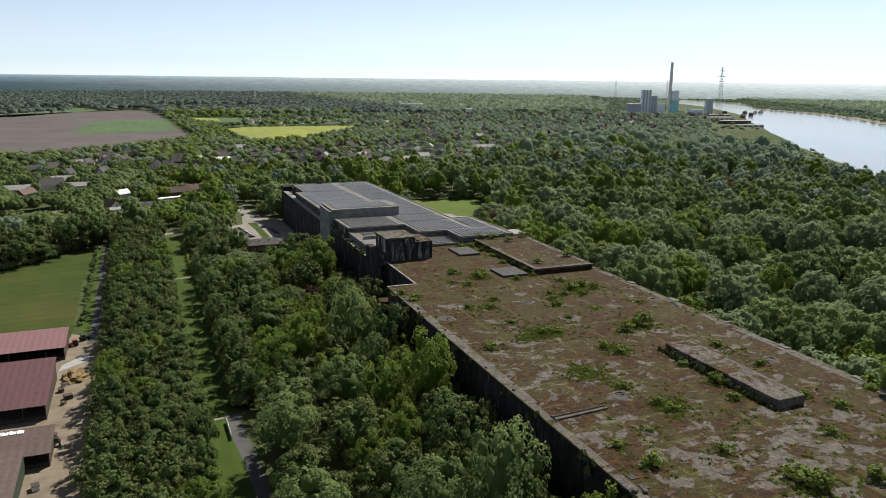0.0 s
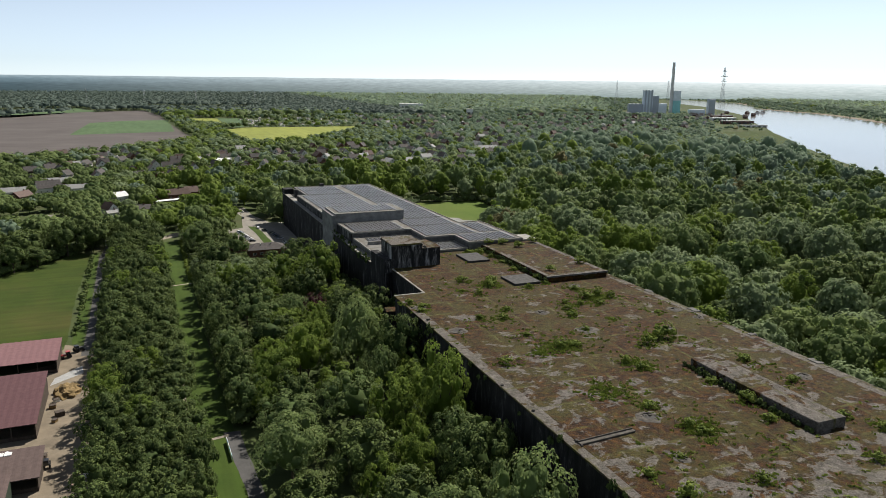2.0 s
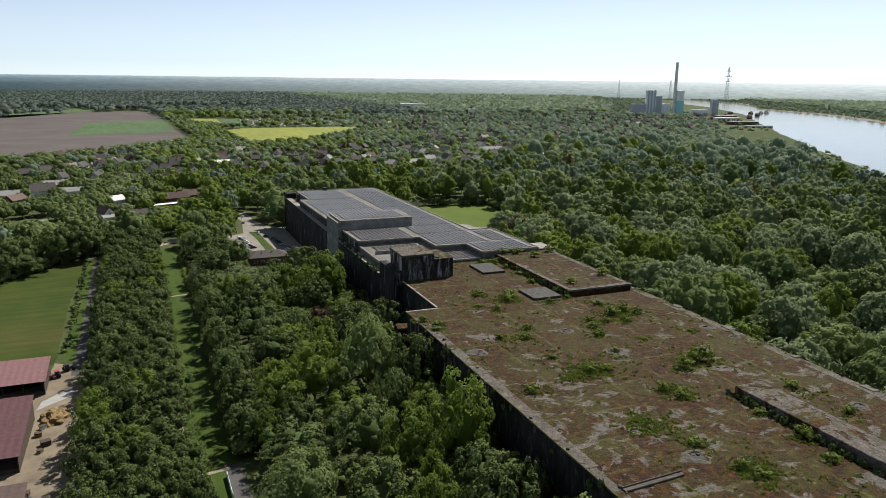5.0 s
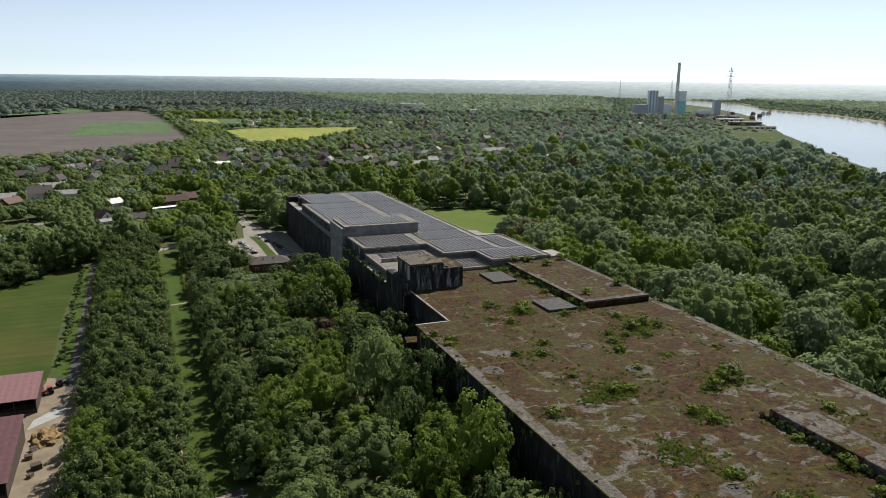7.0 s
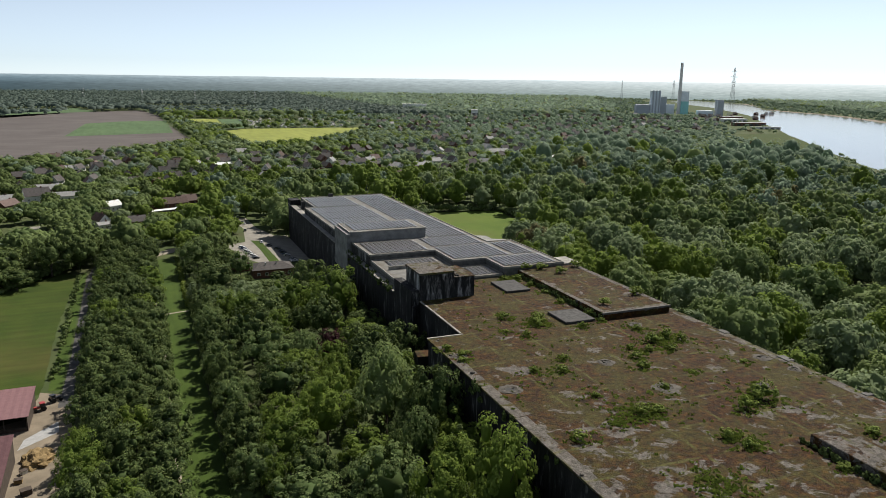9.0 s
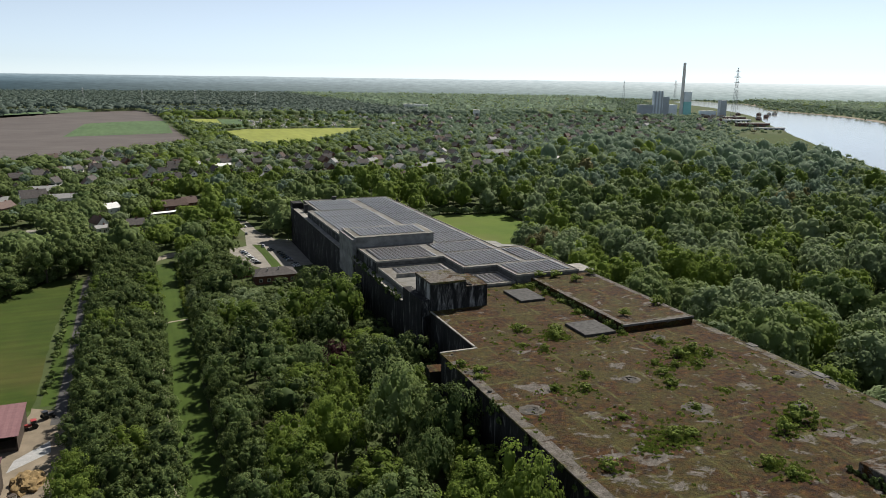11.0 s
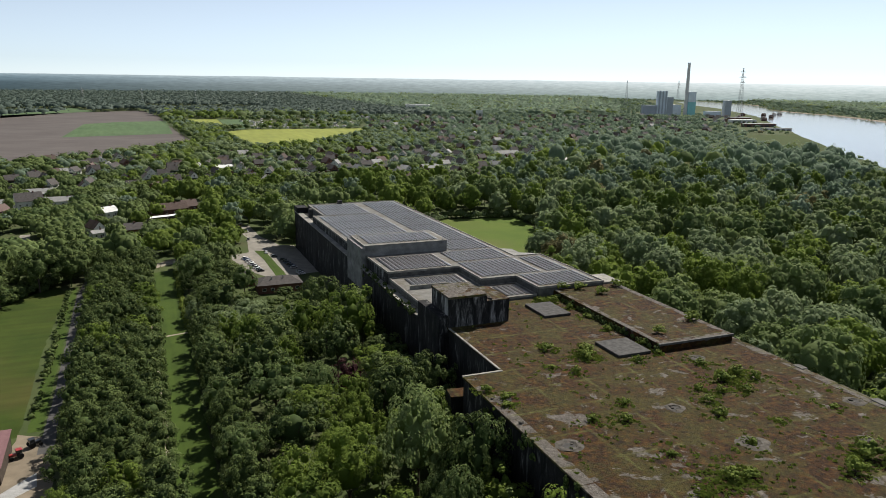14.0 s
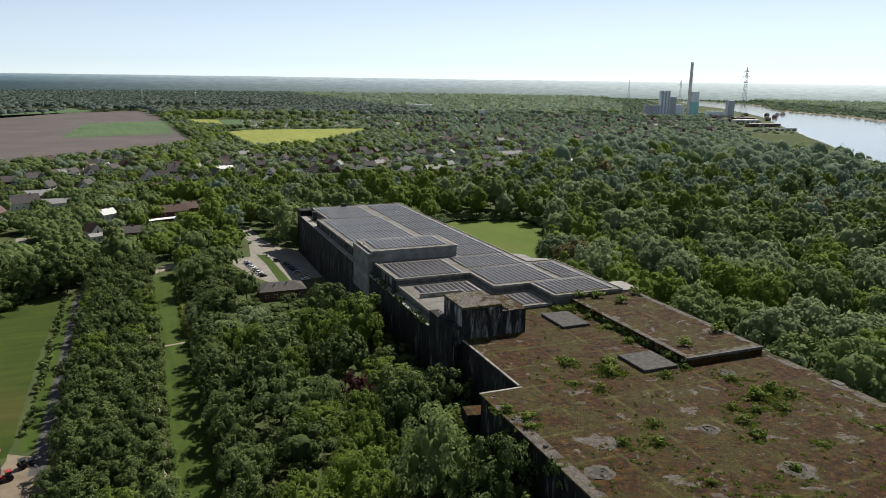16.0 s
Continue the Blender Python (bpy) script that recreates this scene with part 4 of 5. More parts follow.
barn(-178, -121.5, 31, 51, 5.0, 6.6, SHEET_RED, TIMBER, "long open barn with a red metal roof")
barn(-180, -122.6, -24, 11, 5.0, 8.2, SHEET_WINE, TIMBER, "wide open barn with a wine-red metal roof")
barn(-141, -118.6, -57, -42, 4.2, 5.6, SHEET_BROWN, TIMBER, "low shed with a brown metal roof")
barn(-160, -124.6, -92, -58.5, 5.0, 7.0, SHEET_BROWN, GREEN_WALL, "dark green boarded barn with a brown roof", False)
strip = thing("skylight_strip", "row of pale translucent sheets on the shed roof", "roof sheets", (-133, -42.9, 5.45))
for i in range(7):
    part("roof_sheet", boxed(-7 + i * 2.0, -5.15 + i * 2.0, -1.6, 1.2, 0.0, 0.25, bevel=0.03), TILE_WHITE, strip)
STRAW = worn("straw", (0.22, 0.155, 0.075), 0.45, 0.9, 0.95, 0.2, 0.0, 0.8)
bm = bmesh.new()
bmesh.ops.create_icosphere(bm, subdivisions=4, radius=1)
for v in bm.verts:
    n = noise.noise(v.co * 2.2) * 0.3 + noise.noise(v.co * 6) * 0.12
    v.co = Vector((v.co.x * 4.2 * (1 + n), v.co.y * 5.5 * (1 + n), max(-0.1, v.co.z) * 3.0 * (1 + n)))
heap = part("straw_mound", bm, STRAW)
heap.location = (-116.8, 9.5, 0)
tagged(heap, "loose mound of golden brown straw on the yard", "straw mound")
for i, (x, y, s) in enumerate(((-120.2, -2, 1.0), (-117.5, -9, 1.3), (-119.5, 3, 0.9), (-118.6, -13.5, 0.8), (-119.4, -38, 1.0), (-121, -69, 1.2))):
    crate = thing("crate", "worn wooden crate standing on the yard", "crate", (x, y, 0.04), 20 * i, "yard crates")
    part("side", boxed(-s, s, -s * 0.8, s * 0.8, 0, s * 1.1, bevel=0.06), (STRAW, TIMBER, RENDER_WHITE)[i % 3], crate)
    part("lid", boxed(-s - 0.08, s + 0.08, -s * 0.8 - 0.08, s * 0.8 + 0.08, s * 1.1, s * 1.1 + 0.12), TIMBER, crate)


def tractor(x, y, a, paint, label):
    ob = thing("tractor", label, "tractor", (x, y, 0.04), a)
    part("bonnet", boxed(0.2, 2.2, -0.5, 0.5, 0.8, 1.6, bevel=0.1), paint, ob)
    part("cab", boxed(-1.2, 0.2, -0.8, 0.8, 1.0, 2.5, bevel=0.1), GLASS, ob)
    part("roof", boxed(-1.35, 0.35, -0.9, 0.9, 2.5, 2.66, bevel=0.05), paint, ob)
    for px, r in ((-0.7, 0.85), (1.7, 0.55)):
        for s in (-1, 1):
            part("wheel", tube(bmesh.new(), (px, s * 1.0 - 0.22, r), (px, s * 1.0 + 0.22, r), r, r, 14), RUBBER, ob)
    return ob


tractor(-116, 52, 30, PAINTS[2], "dark tractor parked on the farmyard")
tractor(-119.5, 46, 200, PAINTS[4], "red tractor parked beside the barn")
tractor(-118.2, -44, 95, PAINTS[2], "dark tractor parked on the farmyard")
for i in range(7):
    bale = thing("silage_bale", "white wrapped silage bale in a row", "bale", (-108.3 + 0.2 * i, -38 - i * 2.6, 0.03), 5 * i, "silage bales")
    bm = tube(bmesh.new(), (-0.75, 0, 0.8), (0.75, 0, 0.8), 0.8, 0.8, 14)
    bmesh.ops.bevel(bm, geom=bm.edges[:], offset=0.08, segments=1, affect="EDGES")
    part("wrap", bm, FRAME, bale)
lamp = thing("street_lamp", "slim lamp post with a round pale head", "street lamp", (-107.6, -76, 0))
part("pole", tube(bmesh.new(), (0, 0, -0.2), (0, 0, 5.5), 0.07, 0.05, 8), STEEL, lamp)
part("head", tube(bmesh.new(), (0, 0, 5.5), (0, 0, 5.75), 0.5, 0.42, 14), ALU, lamp)
board = thing("info_board", "low pale blue and white display wall on the grass", "info board", (-69.2, -53, 0), 91)
LIGHT_BLUE = worn("light_blue_panel", (0.35, 0.52, 0.60), 0.08, 1.0, 0.5)
for i in range(6):
    part("panel", boxed(-6.2 + i * 2.1, -4.2 + i * 2.1, -0.08, 0.08, 0.3, 1.7, bevel=0.02), (LIGHT_BLUE, FRAME)[i % 2], board)
    part("post", boxed(-6.3 + i * 2.1, -6.2 + i * 2.1, -0.06, 0.06, -0.2, 1.75), STEEL, board)


# ---- trees ----
def ball(cuts):
    """A ball of four-sided faces, as vertices and faces."""
    bm = bmesh.new()
    bmesh.ops.create_cube(bm, size=2.0)
    if cuts:
        bmesh.ops.subdivide_edges(bm, edges=bm.edges[:], cuts=cuts, use_grid_fill=True)
    bm.verts.index_update()
    out = np.array([v.co.normalized() for v in bm.verts]), np.array([[v.index for v in f.verts] for f in bm.faces])
    bm.free()
    return out


def cap(sides, rings):
    """The upper part of a ball, as vertices and faces."""
    up = [-0.25 + 1.79 * j / rings for j in range(rings + 1)]
    v = np.array([(math.cos(h) * math.cos(6.2832 * i / sides), math.cos(h) * math.sin(6.2832 * i / sides), math.sin(h)) for h in up for i in range(sides)])
    f = [(j * sides + i, j * sides + (i + 1) % sides, (j + 1) * sides + (i + 1) % sides, (j + 1) * sides + i) for j in range(rings) for i in range(sides)]
    return v, np.array(f)


BALLS = [ball(0), ball(1), cap(8, 3), cap(7, 2)]
TRUNK_V = np.array([(math.cos(a), math.sin(a), z) for z in (0, 1) for a in (0, 1.571, 3.142, 4.712)])
TRUNK_F = np.array([(i, (i + 1) % 4, 4 + (i + 1) % 4, 4 + i) for i in range(4)])
# foot and top of the crown, width, bough size, raggedness
SHAPES = {"maple": (0.14, 1.0, 1.0, 1.0, 0.07), "linden": (0.08, 1.0, 0.9, 1.0, 0.16), "willow": (0.04, 0.97, 1.05, 1.1, 0.06), "oak": (0.12, 1.0, 1.05, 1.05, 0.09), "pine": (0.2, 1.0, 0.9, 1.0, 0.12), "poplar": (0.1, 1.0, 0.95, 1.0, 0.1), "alder": (0.1, 1.0, 0.9, 0.95, 0.12), "copper": (0.1, 1.0, 1.0, 1.0, 0.1), "shrub": (-0.05, 0.95, 1.0, 1.1, 0.22)}


def unit(v):
    return v / np.linalg.norm(v, axis=1)[:, None]


def sprays(rng, clumps, outward, count, size, droop, loose, whole, middle, axes, skin=(0.62, 1.12)):
    """Leaf sprays: four-sided blades on the outer skins of the clumps (x, y, z, radius); whole: how far they follow the crown's own dome."""
    c, o = np.repeat(clumps, count, 0), np.repeat(outward, count, 0)
    n = len(c)
    d = unit(unit(rng.normal(size=(n, 3))) + o * 0.75)
    p = c[:, :3] + d * (c[:, 3] * rng.uniform(*skin, n))[:, None]
    dome = unit((p - middle) / axes)
    up = unit(d * 0.6 + o * 0.35 + dome * whole + (0, 0, 0.12) + rng.normal(size=(n, 3)) * loose)
    a = unit(np.cross(up, rng.normal(size=(n, 3)) + (0, 0, droop * 3)))
    b = np.cross(up, a)
    s = size * rng.uniform(0.55, 1.3, n)[:, None]
    w, h = a * s * 0.48, b * s * (0.64 + droop * 0.5)
    v = np.stack([p - w - h * 0.3, p - h * 0.9 + w * 0.2, p + w + h * 0.3, p + h * 0.9 - w * 0.2], 1)
    return v.reshape(-1, 3), np.arange(n * 4).reshape(-1, 4)


def tree_arrays(rng, kind, height, radius, boughs, clumps, count, size, loose=0.3, inner=1, core=0.48, fine=1, whole=0.3):
    """Crown of one tree: rounded boughs round an inner mass, clumps on each bough, leaf sprays on each clump."""
    low, top, wide, big, ragged = SHAPES[kind]
    mid, half, radius = (low + top) / 2 * height, (top - low) / 2 * height, radius * wide
    lean = rng.uniform(0, 6.28)
    i = np.arange(boughs) + 0.5
    t = 1 - 1.45 * i / boughs
    ang = i * 2.39996 + rng.uniform(0, 6)
    flat = np.sqrt(np.clip(1 - t ** 2, 0, 1))
    out = np.stack([flat * np.cos(ang), flat * np.sin(ang), t], 1)
    rb = (rng.uniform(0.75, 1.25, boughs) * 1.3 / math.sqrt(boughs) * big * radius).clip(0, 0.55 * radius)
    k = rng.normal(1.0, ragged, boughs).clip(0.55, 1.15) * (1 + 0.1 * np.cos(2 * ang + lean))
    at = out * np.stack([k * (radius - 0.8 * rb), k * (radius - 0.8 * rb), k * (half - 0.8 * rb).clip(0.3 * half)], 1) + (0, 0, mid)
    cv, cf = BALLS[inner]
    vs = [cv * (1 + 0.07 * rng.normal(size=(len(cv), 1))) * (radius * core, radius * core, half * (core + 0.04)) + (0, 0, mid)]
    fs = [cf]
    if fine is not None:
        bv, bf = BALLS[fine]
        n = len(bv)
        skin = at[:, None, :] + bv[None] * ((0.5 if clumps else 0.76) * rb)[:, None, None] * (1 + 0.08 * rng.normal(size=(boughs, n, 1)))
        fs.append((bf[None] + (np.arange(boughs) * n)[:, None, None]).reshape(-1, 4) + len(cv))
        vs.append(skin.reshape(-1, 3))
    droop, middle, axes = 0.6 if kind == "willow" else 0.0, np.array((0, 0, mid)), np.array((radius, radius, half))
    if clumps:
        d = unit(unit(rng.normal(size=(boughs * clumps, 3))) + np.repeat(out, clumps, 0) * 0.9 + (0, 0, 0.3))
        r = np.repeat(rb, clumps)
        rc = r * rng.uniform(0.7, 1.3, len(r)) * 1.2 / math.sqrt(clumps + 1)
        p = np.repeat(at, clumps, 0) + d * (r * rng.uniform(0.7, 0.92, len(r)))[:, None]
        v2, f2 = sprays(rng, np.concatenate([p, rc[:, None]], 1), d, count, size, droop, loose, whole, middle, axes)
    else:
        v2, f2 = sprays(rng, np.concatenate([at, rb[:, None]], 1), out, count, size, droop, loose, whole, middle, axes, (0.78, 1.16))
    fs.append(f2 + sum(len(v) for v in vs))
    vs.append(v2)
    v = np.concatenate(vs)
    v[:, 2] = np.maximum(v[:, 2], 0.05)
    f = np.concatenate(fs)
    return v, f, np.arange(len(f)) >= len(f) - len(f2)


def trunk_mesh(rng, height, radius):
    bm = bmesh.new()
    r = 0.022 * height
    tube(bm, (0, 0, -0.5), (0, 0, height * 0.35), r, r * 0.75, 7)
    for i in range(5):
        a = i * 1.26 + rng.uniform(0, 1)
        tube(bm, (0, 0, height * rng.uniform(0.22, 0.34)), (math.cos(a) * radius * 0.55, math.sin(a) * radius * 0.55, height * rng.uniform(0.5, 0.75)), r * 0.5, r * 0.15, 5)
    tube(bm, (0, 0, height * 0.34), (0, 0, height * 0.8), r * 0.75, r * 0.2, 6)
    return bm


LABELS = {"maple": "leafy dark green maple tree with a dense crown", "linden": "tall light green linden tree with a loose crown", "willow": "grey-green willow tree with soft drooping foliage", "oak": "broad olive green oak tree", "copper": "dark purple copper beech tree", "shrub": "bright green shrub growing on the mossy roof"}
PROTO = {}
rng = np.random.default_rng(7)
for kind, n, h, r, boughs, clumps, count, size in (("maple", 5, 14, 6.5, 15, 9, 24, 0.39), ("linden", 3, 14, 6.5, 16, 8, 23, 0.38), ("oak", 2, 14, 6.5, 14, 9, 24, 0.39), ("willow", 2, 14, 6.5, 12, 9, 24, 0.42), ("copper", 1, 14, 6.5, 13, 8, 20, 0.42), ("shrub", 4, 3, 2, 6, 4, 11, 0.42), ("maple", 4, 14, 6.5, 13, 8, 16, 0.50), ("linden", 3, 14, 6.5, 14, 7, 16, 0.48), ("oak", 2, 14, 6.5, 13, 8, 16, 0.50), ("willow", 2, 14, 6.5, 12, 8, 16, 0.48)):
    level_of = "far " if size > 0.45 else ""
    for i in range(n):
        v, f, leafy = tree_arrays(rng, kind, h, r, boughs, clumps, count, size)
        # inner mass at the darkest tone, sprays a step lighter
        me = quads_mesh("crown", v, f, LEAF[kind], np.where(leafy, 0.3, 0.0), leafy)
        bm = trunk_mesh(rng, h, r)
        tm = bpy.data.meshes.new("trunk")
        bm.to_mesh(tm)
        bm.free()
        tm.materials.append(BARK)
        PROTO.setdefault(level_of + kind, []).append((me, tm, r, h))


def plant(kind, x, y, height, radius, z=0.0, group=""):
    pool = PROTO["far " + kind if y > 45 and "far " + kind in PROTO else kind]
    me, tm, r, h = pool[rng.integers(len(pool))]
    ob = new(kind if kind == "shrub" else kind + "_tree")
    ob.matrix_basis = pose(x, y, z, 0, 0, rng.uniform(0, 360)) @ Matrix.Diagonal((radius / r, radius / r, height / h, 1))
    for nm, data in (("crown", me), ("trunk", tm)):
        new(nm, data).parent = ob
    return tagged(ob, LABELS[kind], "shrub" if kind == "shrub" else "tree", group)


def inside(poly, x, y):
    hit = False
    for i in range(len(poly)):
        (ax, ay), (bx, by) = poly[i - 1], poly[i]
        if (ay > y) != (by > y) and x < (bx - ax) * (y - ay) / (by - ay) + ax:
            hit = not hit
    return hit


# the avenue: rows of maples between the lane and the grass strip
ROW = []
for i in range(4200):
    r = 7.0 - 2.9 * i / 4200
    y = rng.uniform(-112, 256)
    right = -76.6 + 2.6 * min(1.0, max(0.0, (12 - y) / 20))
    x = rng.uniform(-109.6 + 0.85 * r, right - 0.9 * r)
    if all(math.hypot(x - a, y - b) > 0.68 * (r + c) for a, b, c in ROW):
        ROW.append((x, y, r))
        plant("maple" if rng.random() < 0.9 else "linden", x, y, rng.uniform(11.0, 15.0) + 0.35 * r, r, group="avenue trees")

CLEAR = [RIVER,
         [(-3, -235), (100, -235), (100, 65), (92, 65), (92, 117), (79, 117), (79, 294), (5, 294), (5, 40), (8, 8), (-3, 6)],
         [(-330, -30), (-109, 30), (-109, 232), (-126, 236), (-146, 205), (-166, 184), (-330, 182)],
         [(-200, -130), (-66, -130), (-66, 255), (-110, 255), (-110, 40), (-200, 40)],
         [(-70, -36), (-58, -38), (-57, -64), (-59, -110), (-70, -110)],
         [(-92, 246), (-60, 262), (-60, 286), (-92, 270)],
         [(-38, 285), (-40, 262), (-42, 195), (-30, 178), (6, 176), (6, 304), (-2, 306), (-5, 376), (-24, 376), (-21, 330)],
         [(84, 120), (128, 168), (154, 228), (196, 296), (200, 344), (140, 356), (108, 344), (80, 300), (78, 130)],
         [(-900, 815), (-215, 822), (-150, 872), (-95, 940), (-30, 1000), (6, 1060), (-19, 1500), (-30, 1900), (-68, 2239), (-254, 2117), (-378, 1870), (-900, 1900)],
         [(60, 1300), (75, 950), (190, 1020), (330, 1215), (362, 1375), (120, 1378)],
         [(15, 1760), (30, 1500), (94, 1410), (125, 1390), (160, 1745)],
         [(-60, 2270), (200, 2150), (330, 2240), (280, 2480), (-80, 2600)], [(-420, 1960), (-190, 2180), (-260, 2420), (-520, 2200)],
         [(1095, 1030), (1205, 1025), (1280, 1085), (1170, 945), (1090, 837), (1010, 738), (930, 634), (878, 610), (862, 672), (912, 765), (955, 855), (992, 935)],
         [(-225, 335), (-165, 330), (-145, 308), (-112, 284), (-95, 262), (-92, 272), (-100, 300), (-138, 326), (-145, 390), (-165, 390), (-225, 360)],
         [(-112, 300), (-82, 300), (-84, 345), (-112, 348)]]
BOXES = [(min(p[0] for p in c), max(p[0] for p in c), min(p[1] for p in c), max(p[1] for p in c)) for c in CLEAR]


def free(x, y):
    for c, (a, b, e, g) in zip(CLEAR, BOXES):
        if a < x < b and e < y < g and inside(c, x, y):
            return False
    return True


def kind_at(x, y):
    n = noise.noise((x * 0.012, y * 0.012, 1.0)) + 0.9 * noise.noise((x * 0.06, y * 0.06, 4.0)) + rng.uniform(-0.28, 0.28)
    if x > 97 and x > y * 0.5 - 60:
        n += 0.35 * max(0.0, 1 - abs(x - 140) / 70)
        m = noise.noise((x * 0.03, y * 0.03, 7.0)) + 0.6 * noise.noise((x * 0.11, y * 0.11, 2.0))
        if m > 0.6:
            return "alder"
        return "linden" if n > 0.55 else "willow" if n > 0.06 else "oak" if n > -0.34 else "maple" if n > -0.44 else "linden"
    if -70 < x < 260 and 296 < y < 600:
        return "linden" if n > -0.2 else "oak" if n > -0.5 else "maple"
    if x < 5 and y < 60:
        n = 0.85 * n + (0.22 if -36 < x and y < 10 else 0.0)
    if x < -110:
        return "maple" if n > -0.2 else "oak"
    return "linden" if n > 0.3 else "oak" if n > 0.1 else "willow" if n < -0.42 and y > 60 else "maple"


GRID = {}
CELL = 20.0


def room(x, y, r):
    i, j = int(x // CELL), int(y // CELL)
    for a in (i - 1, i, i + 1):
        for b in (j - 1, j, j + 1):
            for px, py, pr in GRID.get((a, b), ()):
                if math.hypot(x - px, y - py) < (0.78 if x < 5 and y < 235 else 0.84 if x > 97 and y < 600 else 0.78 if y < 1700 else 0.68) * (r + pr):
                    return False
    return True


def occupy(x, y, r):
    GRID.setdefault((int(x // CELL), int(y // CELL)), []).append((x, y, r))


for x, y, c in TAKEN:
    for k in range(max(1, int(c / 10))):
        occupy(x, y, min(c, 14))
BEARINGS = [(math.atan2(x + 84, y + 225), math.hypot(x + 84, y + 225)) for x, y, c in TAKEN]




def from_bank(x, y):
    """Distance to the near river bank."""
    best = 9999.0
    for (ax, ay), (bx, by) in zip(LEFT_BANK, LEFT_BANK[1:]):
        t = max(0.0, min(1.0, ((x - ax) * (bx - ax) + (y - ay) * (by - ay)) / ((bx - ax) ** 2 + (by - ay) ** 2)))
        best = min(best, math.hypot(x - ax - t * (bx - ax), y - ay - t * (by - ay)))
    return best


def sight(x, y, d, r):
    """The height that a tree here may have without hiding a house that stands behind it."""
    a = math.atan2(x + 84, y + 225)
    cap = 99.0
    for i, (b, e) in enumerate(BEARINGS):
        if i > 27 and i % 3 and x < 100:
            continue
        if 0 < e - d < 95 and abs(a - b) * d < 5.0 + 0.5 * r:
            cap = min(cap, 1.5 + (e - d) * 90.0 / d)
    return cap


STUFF = {}
# boughs, clumps on each, sprays on each, their size, looseness, inner mass and its size, bough mass, share of the dome
TIERS = ((20, 0, 38, 0.82, 0.36, 1, 0.68, 3, 0.5), (12, 0, 11, 1.3, 0.3, 1, 0.72, 3, 0.55), (7, 1, 5, 1.9, 0.15, 2, 0.9, None, 0.9), (4, 1, 3, 3.4, 0.15, 3, 0.95, None, 1.0))


def add_stuff(kind, tier, x, y, height, radius):
    boughs, clumps, count, size, *rest = TIERS[tier]
    if tier == 0:
        boughs = int(boughs * min(1.5, max(0.6, (radius / 7.5) ** 1.2)))
    v, f, leafy = tree_arrays(rng, kind, height, radius, boughs, clumps, count, size * (radius / 6.5) ** (0.35 if tier == 0 else 0.6), *rest)
    if tier < 2:
        f = np.concatenate([f, TRUNK_F + len(v)])
        leafy = np.concatenate([leafy, np.zeros(len(TRUNK_F), bool)])
        v = np.concatenate([v, TRUNK_V * (0.3, 0.3, height * 0.6)])
    STUFF.setdefault((kind, tier), []).append((v + (x, y, 0), f, np.full(len(f), rng.uniform(0, 1)), leafy))


# woods: the trees nearest to the camera stand singly, the rest are joined
# (nearest and farthest distance, tries, smallest and largest crown radius)
for kind, x, y, h, r in (("linden", -8, 90, 29, 10.5), ("linden", -17, 97, 20, 7.0), ("copper", -21, 50, 15, 5.8), ("linden", -28, -99, 21, 6.5), ("linden", -39, -105, 18, 5.5), ("linden", -24, -88, 19, 5.0), ("linden", -6, 5, 18, 6.5), ("linden", -27, 15, 17, 6.5), ("linden", -38, -3, 16, 6.0), ("linden", -6, -8, 17, 5.0), ("oak", 0.5, 316, 11, 8.0), ("willow", -53, 123, 14, 8.5), ("willow", -41, 141, 13, 8.0), ("willow", -26, 126, 13, 7.5), ("maple", -52, -69, 16, 8.5), ("maple", -38, -78, 16, 8.5), ("maple", -56, -101, 15, 7.0)):
    occupy(x, y, r)
    plant(kind, x, y, h, r, group="woodland trees")
for x, y, h, r in ((210, 50, 21, 12), (315, 212, 20, 11), (236, 14, 16, 8.5), (228, 118, 18, 9)):
    occupy(x, y, r)
    add_stuff("linden", 0, x, y, h, r)
for i in range(24):
    r = rng.uniform(5.2, 6.8)
    x, y = -66.8 + 0.9 * r + rng.uniform(0, 0.8), -31 + i * 6.7 + rng.uniform(-1, 1)
    if room(x, y, r * 0.8):
        occupy(x, y, r)
        plant("maple" if i % 6 else "oak", x, y, rng.uniform(13.5, 17.0), r, group="woodland trees")
